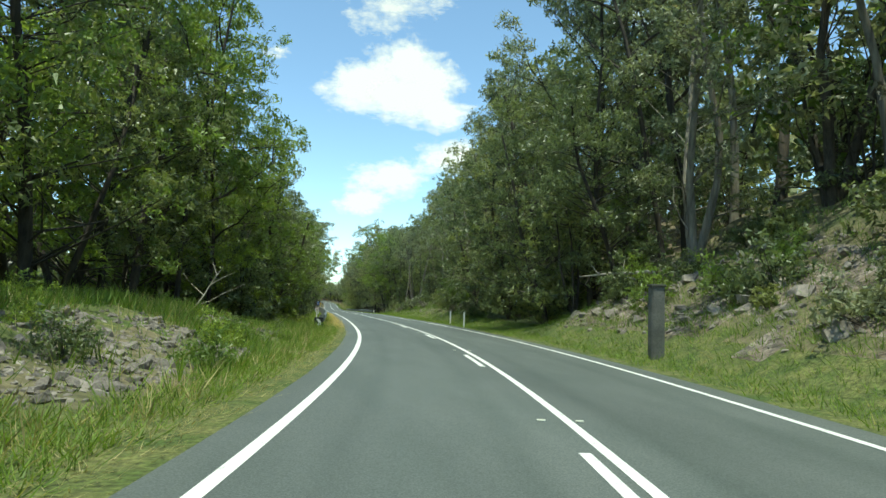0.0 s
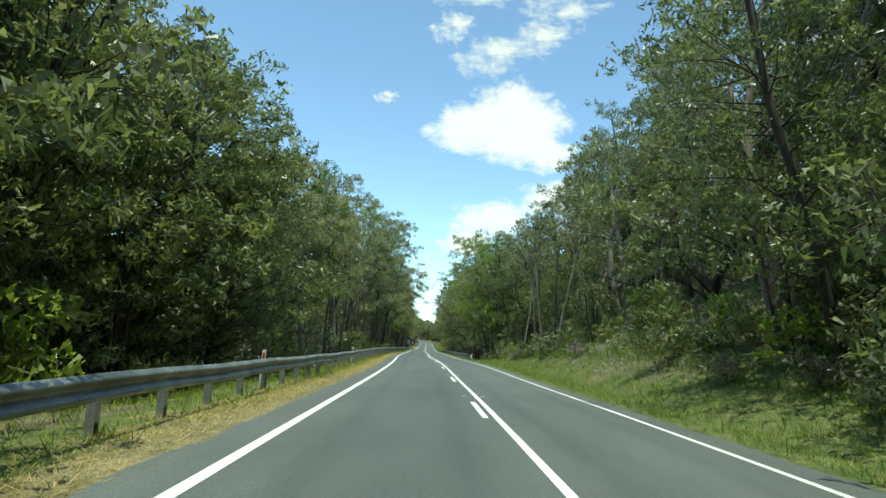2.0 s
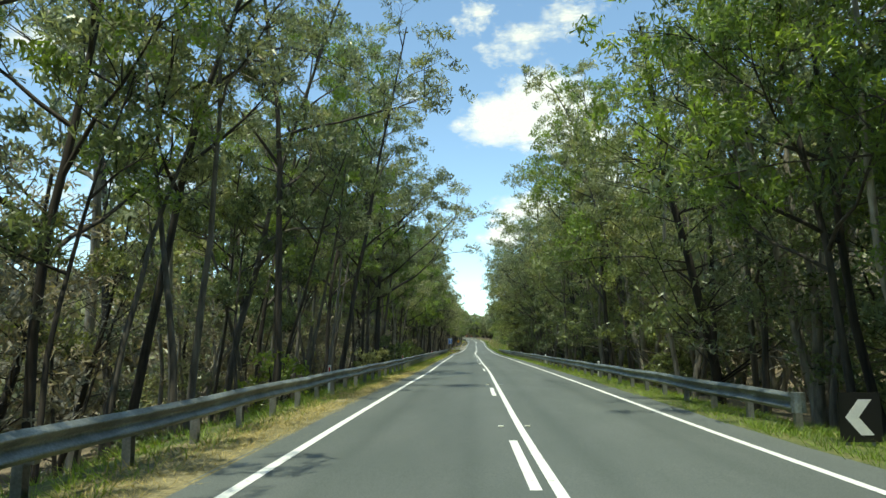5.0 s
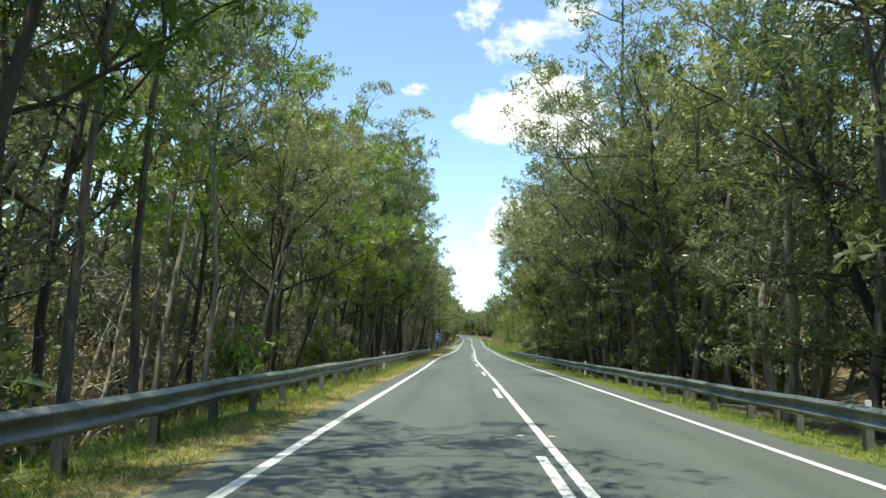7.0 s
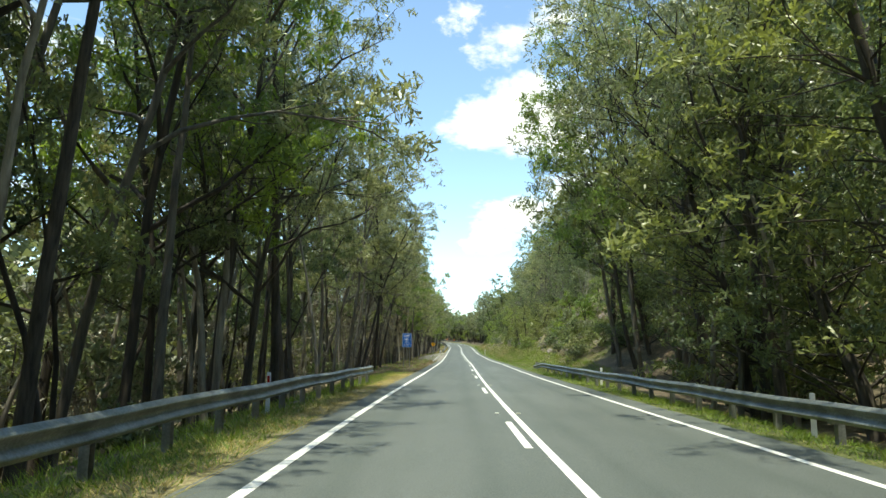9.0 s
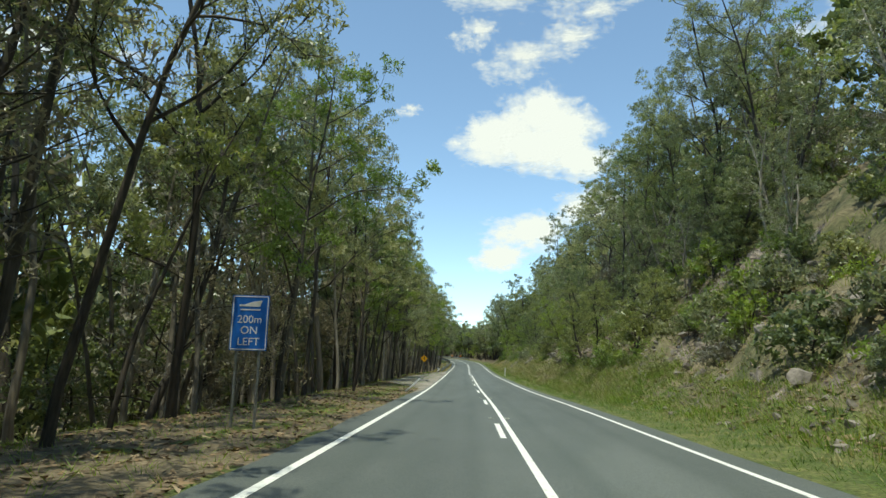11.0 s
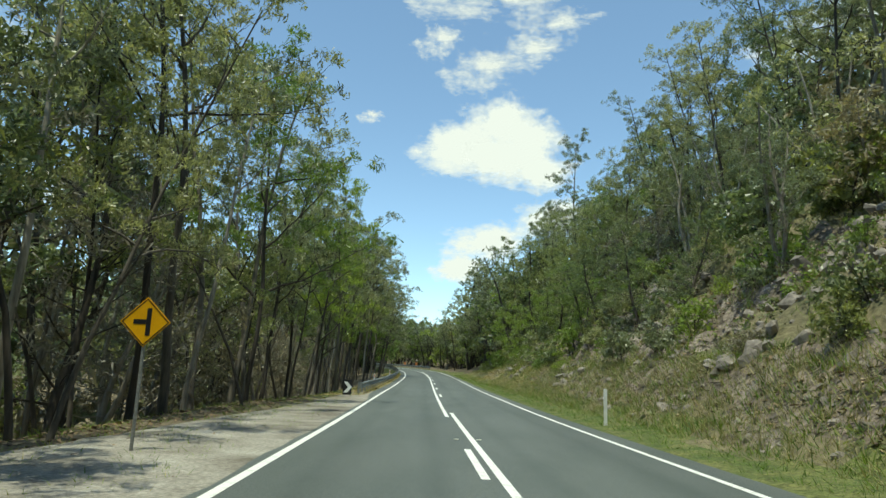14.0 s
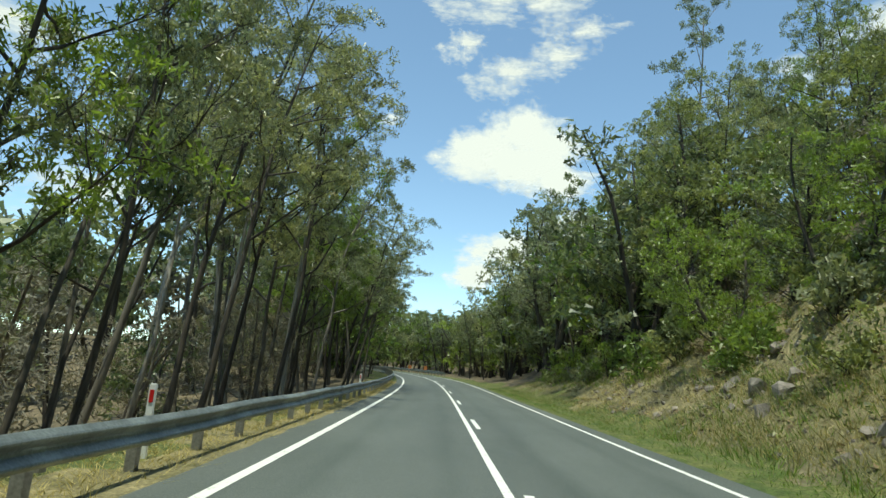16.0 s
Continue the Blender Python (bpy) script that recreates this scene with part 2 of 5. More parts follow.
# height above the road at those distances, for stretches of the road
LEFT = [
    (-60, [0, 0, 0.08, 0.28, 0.85, 1.1, 1.3, 1.4, 1.5, 1.5, 1.5, 1, 0, 0]),
    (47, [0, 0, 0.08, 0.30, 0.90, 1.1, 1.3, 1.3, 1.0, 0.5, 0, -1, -2, -2]),
    (52, [0, 0, 0.04, 0.10, 0.25, 0.4, 0.6, 0.6, 0.4, 0.0, -1, -2, -3, -3]),
    (66, [0, 0, -0.05, -0.1, -0.3, -0.6, -1.2, -2, -3, -4, -5, -6, -7, -7]),
    (110, [0, 0, -0.05, -0.2, -0.9, -1.8, -3, -4, -5, -6, -6, -2, 10, 0]),
    (262, [0, 0, -0.05, -0.2, -0.8, -1.5, -2.5, -3.5, -4.5, -6, -6, -2, 10, 0]),
    (272, [0, -0.07, -0.07, -0.07, -0.08, -0.4, -1.2, -2.5, -4, -6, -6, -2, 10, 0]),
    (355, [0, -0.07, -0.07, -0.07, -0.1, -0.5, -1.6, -3, -4.5, -6, -6, -2, 10, 0]),
    (385, [0, 0, -0.05, -0.2, -0.9, -1.8, -3, -4, -5, -6, -6, -2, 10, 0]),
    (470, [0, 0, 0, 0.1, 0.4, 0.6, 0.8, 1, 1.2, 1.5, 2, 2, 0, 0]),
    (900, [0, 0, 0, 0.1, 0.4, 0.6, 0.8, 1, 1.2, 1.5, 2, 2, 0, 0]),
]
RIGHT = [
    (-60, [0, 0, 0.1, 0.7, 2.0, 3.6, 5.6, 8.0, 10.5, 13, 16, 20, 24, 0]),
    (54, [0, 0, 0.1, 0.7, 1.9, 3.2, 5.0, 7.0, 9.5, 12, 15, 20, 24, 0]),
    (64, [0, 0, 0.0, 0.1, 0.4, 0.9, 2.2, 4.0, 6, 9, 13, 18, 24, 0]),
    (80, [0, 0, 0.0, 0.2, 0.7, 1.4, 2.8, 4.6, 7, 10, 14, 18, 24, 0]),
    (96, [0, 0, 0.1, 0.6, 2.0, 3.4, 5.2, 7.0, 9, 12, 15, 18, 24, 0]),
    (128, [0, 0, 0.05, 0.3, 1.0, 2.0, 3.4, 5.0, 7, 9, 12, 16, 20, 0]),
    (150, [0, 0, -0.1, -0.3, -0.8, -1.0, -1.0, -0.6, 0.5, 3, 7, 12, 16, 0]),
    (245, [0, 0, -0.1, -0.3, -0.7, -0.8, -0.4, 0.8, 2.5, 5, 9, 14, 18, 0]),
    (272, [0, 0, 0.05, 0.3, 1.6, 3.2, 5.6, 8.6, 11.5, 15, 19, 23, 24, 0]),
    (300, [0, 0, 0.05, 0.40, 2.1, 4.0, 7.0, 10.5, 13.5, 17, 21, 25, 26, 0]),
    (330, [0, 0, 0.16, 0.90, 2.8, 4.6, 7.3, 10.5, 13.5, 17, 21, 25, 26, 0]),
    (390, [0, 0, 0.12, 0.75, 2.5, 4.2, 6.7, 10.0, 13.5, 17, 21, 25, 26, 0]),
    (425, [0, 0, 0.05, 0.3, 1.0, 2.0, 4.0, 7.0, 10.5, 14, 18, 22, 24, 0]),
    (470, [0, 0, 0.0, 0.0, 0.1, 0.2, 0.4, 0.8, 2.2, 4, 6, 8, 10, 0]),
    (900, [0, 0, 0.0, 0.0, 0.1, 0.3, 0.6, 1.0, 2.2, 4, 6, 8, 10, 0]),
]


def rise(s, lat):
    """Height of the bare land above the road's level."""
    table = LEFT if lat < 0 else RIGHT
    stations = [row[0] for row in table]
    i = max(0, min(len(table) - 2, int(np.searchsorted(stations, s)) - 1))
    f = smooth(stations[i], stations[i + 1], s)
    a = abs(lat)
    h = (1 - f) * float(np.interp(a, LATS, table[i][1])) + f * float(np.interp(a, LATS, table[i + 1][1]))
    rough = smooth(4.5, 9, a) * (0.25 + 0.5 * smooth(0.5, 5, abs(h))) if a < 120 else 0.0
    if lat < 0 and 258 < s < 374:
        rough *= smooth(8.5, 10.5, a)
    if lat > 0 and 268 < s < 406:
        # broken ledges in the cutting
        band = smooth(6.8, 8.4, a) * (1 - smooth(14, 17, a)) * smooth(268, 282, s) * (1 - smooth(388, 406, s))
        q = Vector((a * 0.55, s * 0.22, 5))
        h += band * (1.5 * abs(noise.noise(q)) - 0.5 + 0.8 * abs(noise.noise(q * 2.7)) - 0.25 + 0.3 * noise.noise(q * 6.5))
    p = Vector((lat * 0.3, s * 0.3, 0))
    return h + rough * (0.7 * noise.noise(p) + 0.45 * noise.noise(p * 3.1) + 0.15 * noise.noise(p * 9)) - (0.06 if a < 3.6 else 0.0)


def along(y):
    return float(np.interp(y, RY, ST))


def place(s, lat, sink=0.0):
    """A place on the land."""
    return at(s, lat, rise(s, lat) - sink)


# ---- mesh helpers ----
def mesh_of(name, verts, faces, material=None, smooth_faces=False):
    me = bpy.data.meshes.new(name)
    me.from_pydata([tuple(v) for v in verts], [], faces)
    if material:
        me.materials.append(material)
    if smooth_faces:
        me.polygons.foreach_set("use_smooth", [True] * len(me.polygons))
    me.update()
    return me


def part(name, bm, material, parent, label=""):
    """Links a bmesh or a mesh as one object under a thing."""
    if isinstance(bm, bmesh.types.BMesh):
        me = bpy.data.meshes.new(name)
        bm.to_mesh(me)
        bm.free()
        me.materials.append(material)
    else:
        me = bm
        if not me.materials and material:
            me.materials.append(material)
    ob = new(name, me)
    ob.parent = parent
    if label:
        ob["label"] = label
    return ob


def box(bm, size, m=Matrix.Identity(4), bevel=0.0):
    r = bmesh.ops.create_cube(bm, size=1.0, matrix=m @ Matrix.Diagonal((*size, 1)))
    if bevel:
        edges = list({e for v in r["verts"] for e in v.link_edges})
        bmesh.ops.bevel(bm, geom=edges, offset=bevel, segments=2, affect="EDGES")
    return bm


def rod(bm, r, length, m=Matrix.Identity(4), sides=10, r2=None):
    bmesh.ops.create_cone(bm, cap_ends=True, segments=sides, radius1=r, radius2=r if r2 is None else r2, depth=length, matrix=m @ pose(0, 0, length / 2))
    return bm


def strip(name, s0, s1, lat0, lat1, up, material, step=2.0, thick=0.0, wobble=0.0):
    """A band along the road from lat0 to lat1."""
    n = max(1, round((s1 - s0) / step))
    verts, faces = [], []
    for i in range(n + 1):
        s = s0 + (s1 - s0) * i / n
        for lat in (lat0, lat1):
            w = wobble * noise.noise(Vector((s * 0.7, lat, 3.3))) + 0.5 * wobble * noise.noise(Vector((s * 2.3, lat, 7.3))) if wobble else 0
            verts.append(at(s, lat + w, up))
        for lat in ((lat0, lat1) if thick else ()):
            verts.append(at(s, lat, up - thick))
    k = 4 if thick else 2
    for i in range(n):
        a = i * k
        faces.append((a, a + 1, a + k + 1, a + k))
        if thick:
            faces += [(a + 2, a, a + k, a + k + 2), (a + 1, a + 3, a + k + 3, a + k + 1)]
    if thick:
        e = n * k
        faces += [(0, 2, 3, 1), (e, e + 1, e + 3, e + 2)]
    return mesh_of(name, verts, faces, material)


# ---- ground, road and markings ----
def build_ground():
    near = [0, 1.5, 3.0, 3.7, 4.1, 4.5, 5, 5.5, 6, 6.6, 7.2, 7.7, 8.2, 8.7, 9.2, 9.8, 10.4, 11, 11.7, 12.4, 13.2, 14, 15.5, 17, 19, 21.5, 24, 27, 31, 36, 42, 50, 60, 75, 100, 140, 200, 400, 1000, 3000]
    cols = [-v for v in reversed(near[1:])] + near
    rows = [-3000, -1200, -500, -200, -100, -60, -40, -30] + list(np.arange(-20, 266, 1.3)) + list(np.arange(266, 408, 0.65)) + list(np.arange(408, 440, 1.3)) + list(np.arange(440, 620, 5)) + [640, 680, 740, 800, 1000, 1500, 2500, 4500]
    verts, faces, slot = [], [], []
    for y in rows:
        s = along(min(max(y, RY[0]), RY[-1]))
        x0, z0 = float(np.interp(y, RY, RX)), float(np.interp(y, RY, RZ))
        c = math.cos(float(np.interp(s, ST, TH)))
        for lat in cols:
            verts.append((x0 + lat, y, z0 + rise(s, lat * (c if abs(lat) < 60 else 1))))
    w = len(cols)
    for i in range(len(rows) - 1):
        y = rows[i]
        for j in range(w - 1):
            a = i * w + j
            faces.append((a, a + 1, a + w + 1, a + w))
            lat = (cols[j] + cols[j + 1]) / 2
            jitter = 1.1 * noise.noise(Vector((lat * 0.5, y * 0.4, 1.7)))
            side = abs(lat) + jitter
            kind = 1 if side < 6.2 else 0
            verge = 5.2 if 312 < y < 400 else 6.2
            if lat < 0 and 258 < y < 372 and (side > 6.4 or noise.noise(Vector((lat * 0.6, y * 0.25, 6.1))) > -0.1):
                kind = 0
            if lat < 0 and y < 62:
                kind = 2 if (33 < y < 39 or 44.5 < y < 50) and 5.4 < side < 7.2 else 1 if side < 16 else 0
            if lat > 0 and side >= verge:
                bank = -60 < y < 57 or 88 < y < 128 or 262 < y < 430
                kind = 2 if bank and side < 19 else 1 if 48 <= y <= 88 and side < 9 else 0
            if lat > 0 and kind == 2 and 272 < y < 396 and verge + 0.6 < side < 14 and noise.noise(Vector((lat * 0.28, y * 0.11, 8.2))) > -0.12:
                kind = 3
            if lat > 0 and kind == 2 and 34 < y < 57 and 6.4 < side < 11 and noise.noise(Vector((lat * 0.35, y * 0.2, 3.2))) > -0.15:
                kind = 3
            if lat < 0 and 62 < y < 262 and side < 5.0 or lat < 0 and 372 < y < 430 and side < 4.8 or 376 < y < 406 and 5.6 < lat + jitter < 11.5:
                kind = 4
            slot.append(kind)
    me = mesh_of("ground", verts, faces, FOREST_FLOOR, True)
    me.materials.append(VERGE_GROUND)
    me.materials.append(BANK_SOIL)
    me.materials.append(ROCK_FACE)
    me.materials.append(STRAW_GROUND)
    me.polygons.foreach_set("material_index", slot)
    tagged(new("ground", me), "sloping land with leaf litter, grass verges and bare banks", "ground", kind="structure")


build_ground()
def road_mesh():
    """The asphalt from edge to edge, with how much the wheels run over each place."""
    cols = [-LANE - 0.62, -LANE, -2.75, -2.35, -1.95, -1.55, -1.15, -0.75, -0.35, 0.0, 0.35, 0.75, 1.15, 1.55, 1.95, 2.35, 2.75, LANE, LANE + 0.68]
    verts, faces, use = [], [], []
    n = 860
    for i in range(n + 1):
        s = -60 + i
        # the gravel of the layby comes up to the line
        trim = 0.42 * smooth(297, 307, s) * (1 - smooth(360, 370, s))
        for lat in [cols[0] + trim] + cols[1:]:
            w = 0.10 * noise.noise(Vector((s * 0.7, lat, 3.3))) + 0.05 * noise.noise(Vector((s * 2.3, lat, 7.3))) if abs(lat) > LANE + 0.05 else 0.0
            verts.append(at(s, lat + w, 0.0))
            use.append(max(0.0, 1 - abs(abs(abs(lat) - 1.55) - 0.8) / 0.5))
        verts += [at(s, cols[0] + trim, -0.09), at(s, cols[-1], -0.09)]
        use += [0.0, 0.0]
    k = len(cols) + 2
    for i in range(n):
        a = i * k
        faces += [(a + j, a + j + 1, a + k + j + 1, a + k + j) for j in range(len(cols) - 1)]
        faces += [(a + k - 2, a, a + k, a + 2 * k - 2), (a + k - 3, a + k - 1, a + 2 * k - 1, a + 2 * k - 3)]
    me = mesh_of("road", verts, faces, ASPHALT)
    me.attributes.new("across", "FLOAT", "POINT").data.foreach_set("value", use)
    return me


tagged(new("road", road_mesh()), "grey two-lane asphalt road with worn edges", "road", kind="structure")


def layby():
    """The gravel widens from the road's edge and narrows again towards the last rail."""
    verts, faces = [], []
    for i in range(109):
        s = 296 + i * 0.7
        outer = LANE + 0.60 + 3.3 * smooth(308, 324, s) * (1 - 0.6 * smooth(338, 366, s))
        outer += smooth(304, 314, s) * (0.5 * noise.noise(Vector((s * 0.35, 0, 9))) + 0.35 * noise.noise(Vector((s * 1.3, 0, 4))))
        inner = LANE + 0.60 - 0.46 * smooth(297, 307, s) * (1 - smooth(360, 370, s))
        for f in (0.0, 0.35, 0.7, 1.0):
            lat = -(inner + (outer - inner) * f)
            verts.append(at(s, lat, -0.012 - 0.03 * f + 0.012 * noise.noise(Vector((s * 0.8, lat * 0.8, 2)))))
        verts.append(at(s, -outer - 0.15, -0.14))
    for i in range(108):
        for j in range(4):
            k = i * 5 + j
            faces.append((k + 1, k, k + 5, k + 6))
    return mesh_of("gravel_shoulder", verts, faces, GRAVEL, True)


tagged(new("gravel_shoulder", layby()), "pale gravel layby beside the road", "gravel", kind="structure")

MARK_UP = 0.005


def marking(name, s0, s1, lat, width, label):
    ob = new(name, strip(name, s0, s1, lat - width / 2, lat + width / 2, MARK_UP, PAINT, 1.0))
    return tagged(ob, label, "road marking", kind="structure")


marking("edge_line", -60, 560, -LANE, 0.14, "solid white edge line painted on asphalt")
marking("edge_line", -60, 560, LANE, 0.12, "solid white edge line painted on asphalt")
marking("centre_line", -60, 354, 0.10, 0.12, "solid white barrier line along the road's middle")
marking("centre_line", 352, 560, -0.12, 0.12, "solid white barrier line along the road's middle")
dash_ends = [56.6 + 12 * k for k in range(-7, 2)] + [85.6 + 12 * k for k in range(7)] + [175.4 + 12 * k for k in range(15)]
for far_end in dash_ends:
    tagged(marking("dash_line", far_end - 3.4, far_end, -0.12, 0.12, "white dash of the broken centre line"), group="dashes of the centre line")
for k in range(14):
    tagged(marking("dash_line", 366.4 + 12 * k, 369.6 + 12 * k, 0.12, 0.12, "white dash of the broken centre line"), group="dashes of the centre line")


def road_stud():
    bm = bmesh.new()
    box(bm, (0.10, 0.075, 0.016), pose(0, 0, 0.008), 0.005)
    return bm


stud = None
for far_end in dash_ends:
    for lat in (-0.22, 0.24):
        m = Matrix.Translation(at(far_end + 1.7, lat, 0.003)) @ pose(0, 0, 0, 0, 0, heading(far_end))
        if stud is None:
            stud = part("road_stud", road_stud(), STUD_WHITE, None)
            tagged(stud, "small pale reflective stud on the asphalt", "road stud", "studs along the centre line")
            stud.matrix_basis = m
        else:
            copy_thing(stud, m)


# ---- guard rails ----
W_BEAM = [(0.0, -0.156), (0.018, -0.148), (0.072, -0.113), (0.083, -0.097), (0.076, -0.080), (0.012, -0.022), (0.004, 0.0), (0.012, 0.022), (0.076, 0.080), (0.083, 0.097), (0.072, 0.113), (0.018, 0.148), (0.0, 0.156)]


def rail_panel(s0, s1, lat, top, side):
    """A W-shaped steel beam from s0 to s1; side +1 faces right, -1 left."""
    verts, faces, k = [], [], len(W_BEAM)
    cuts = 3
    for i in range(cuts):
        s = s0 + (s1 - s0) * i / (cuts - 1)
        for back in (0.0, 0.006):
            for out, up in W_BEAM:
                verts.append(at(s, lat + side * (out - back), top(s) - 0.155 + up))
    for i in range(cuts - 1):
        for b in (0, 1):
            for j in range(k - 1):
                a = (i * 2 + b) * k + j
                faces.append((a, a + 1, a + 2 * k + 1, a + 2 * k))
        for j in (0, k - 1):
            a = i * 2 * k + j
            faces.append((a, a + k, a + 3 * k, a + 2 * k))
    return mesh_of("rail_panel", verts, faces, GALV)


def guard_rail(s0, s1, lat, side, label, droop0=0.0, droop1=0.0, high=0.68):
    rail = tagged(new("guard_rail"), label, "guard rail")

    def top(s):
        return high + 0.015 * math.sin(s * 0.9) - droop0 * (1 - smooth(s0, s0 + 5, s)) - droop1 * smooth(s1 - 5, s1, s)
    s = s0
    while s < s1 - 0.5:
        e = min(s1, s + 4.0)
        part("rail_panel", rail_panel(s, e + 0.12, lat + side * 0.004 * (round((s - s0) / 4) % 2), top, side), GALV, rail)
        s = e
    post = None
    n = int((s1 - s0) / 2.0)
    for i in range(n + 1):
        s = s0 + 0.3 + i * 2.0
        m = Matrix.Translation(at(s, lat - side * 0.17, high - 0.73)) @ pose(0, 0, 0, 0, 0, heading(s))
        if post is None:
            bm = bmesh.new()
            box(bm, (0.006, 0.11, 1.1), pose(-0.055, 0, 0.13))
            box(bm, (0.11, 0.006, 1.1), pose(0, 0.055, 0.13))
            box(bm, (0.11, 0.006, 1.1), pose(0, -0.055, 0.13))
            box(bm, (0.10, 0.10, 0.32), pose(side * 0.11, 0, 0.55), 0.004)
            post = part("post", bm, POST_STEEL, rail)
            post.matrix_basis = m
        else:
            o = post.copy()
            scene.collection.objects.link(o)
            o.matrix_basis = m
    for s, droop in ((s0, droop0), (s1, droop1)):
        bm = bmesh.new()
        bmesh.ops.create_cone(bm, cap_ends=True, segments=14, radius1=0.12, radius2=0.12, depth=0.33, matrix=pose(0, 0, 0))
        o = part("end_terminal", bm, GALV, rail, "rounded steel end of the rail")
        o.matrix_basis = Matrix.Translation(at(s, lat - side * 0.05, top(s) - 0.155))
    return rail


guard_rail(61.5, 252, -4.85, 1, "long galvanised steel W-beam guard rail on steel posts")
guard_rail(147, 274, 4.7, -1, "galvanised steel W-beam guard rail on steel posts", 0.0, 0.3, 0.56)
guard_rail(367, 520, -4.12, 1, "galvanised steel W-beam guard rail curving with the road", 0.0, 0.0, 0.60)
guard_rail(466, 524, 4.7, -1, "galvanised steel guard rail round the outside of the bend")


# ---- roadside signs and posts ----
def facing(s, lat, up=0.0, turn=0.0):
    """The pose of an upright thing whose front looks back along the road."""
    return Matrix.Translation(at(s, lat, up)) @ pose(0, 0, 0, 0, 0, heading(s) + turn)


def guide_post(s, lat, reflector, label, up=0.0, lean=0.0):
    t = tagged(new("guide_post"), label, "guide post", "guide posts along the road")
    bm = bmesh.new()
    box(bm, (0.10, 0.035, 1.25), pose(0, 0, 0.375), 0.012)
    post = part("post", bm, WHITE, t)
    bm = bmesh.new()
    box(bm, (0.055, 0.012, 0.16), pose(0, -0.021, 0.84), 0.004)
    part("reflector", bm, reflector, post)
    t.matrix_basis = facing(s, lat, up) @ pose(0, 0, 0, 0, lean, 0)
    return t


POSTS_RIGHT = [(69.2, 4.1), (75.4, 4.35), (350.0, 4.22)]
for s, lat in POSTS_RIGHT:
    guide_post(s, lat, WHITE, "white plastic guide post in the grass verge", rise(s, lat), 1.5 * noise.noise(Vector((s, 0, 0))))
for s, lat in ((88, -5.6), (110.2, -5.5), (132.5, -5.5), (158, -5.6), (182, -5.6), (215.8, -5.4), (238, -5.4), (382.3, -4.6), (407, -4.7)):
    guide_post(s, lat, RED, "white guide post with a red reflector behind the rail", rise(s, lat) - 0.08, 2 * noise.noise(Vector((s, 3, 0))))
for s, lat in ((168, 5.3), (190, 5.3), (213.6, 5.2), (234.5, 5.1), (252, 5.2)):
    guide_post(s, lat, WHITE, "white guide post behind the steel rail", rise(s, lat) - 0.25, 1.0)

guide_post(304.5, -4.2, WHITE, "white guide post knocked over sideways in the litter", 0.0, 48)


def chevron_marker(s, lat, to_right, size, bottom, label):
    t = tagged(new("chevron_marker"), label, "road sign")
    w, h = size
    bm = bmesh.new()
    box(bm, (w, 0.012, h), pose(0, 0, bottom + h / 2), 0.004)
    panel = part("panel", bm, BLACK, t)
    k = 1 if to_right else -1
    cz, a = bottom + h * 0.5, h * 0.36
    outline = [(-0.7 * a, a), (0.05 * a, a), (0.85 * a, 0), (0.05 * a, -a), (-0.7 * a, -a), (0.1 * a, 0)]
    verts = [(k * x, -0.011, cz + z) for x, z in outline] + [(k * x, -0.0075, cz + z) for x, z in outline]
    n = len(outline)
    faces = [(0, 1, 2, 5), (5, 2, 3, 4)] + [(i, (i + 1) % n, n + (i + 1) % n, n + i) for i in range(n)]
    part("arrow", mesh_of("arrow", verts, faces, WHITE), WHITE, panel, "white chevron arrow")
    for x in ((-w * 0.3, w * 0.3) if w > 0.5 else (0.0,)):
        bm = bmesh.new()
        rod(bm, 0.03, bottom + h * 0.9 + 0.3, pose(x, 0.04, -0.3))
        part("post", bm, POST_STEEL, t)
    t.matrix_basis = facing(s, lat, min(0.0, rise(s, lat)))
    return t


chevron_marker(60.2, -5.05, True, (0.45, 0.52), 0.05, "black marker with a white chevron before the rail")
chevron_marker(145.4, 4.85, False, (0.6, 0.7), 0.06, "black marker with a white chevron before the rail")
chevron_marker(365.7, -4.72, True, (0.44, 0.76), 0.04, "black marker with a white chevron before the rail")


def lettering(text, size, m, material, parent, name="lettering"):
    cu = bpy.data.curves.new(name, "FONT")
    cu.body, cu.size, cu.extrude = text, size, 0.0015
    cu.align_x, cu.align_y = "CENTER", "CENTER"
    tmp = bpy.data.objects.new(name, cu)
    scene.collection.objects.link(tmp)
    me = bpy.data.meshes.new_from_object(tmp.evaluated_get(bpy.context.evaluated_depsgraph_get()))
    bpy.data.objects.remove(tmp)
    me.materials.clear()
    me.materials.append(material)
    o = part(name, me, material, parent, "white " + text)
    o.matrix_basis = m
    return o


def frame_of(bm, w, h, t, m):
    """A thin raised border."""
    for sx, sz, bx, bz in ((0, h / 2, w, t), (0, -h / 2, w, t), (w / 2, 0, t, h - t), (-w / 2, 0, t, h - t)):
        box(bm, (bx, 0.004, bz), m @ pose(sx, 0, sz))
    return bm


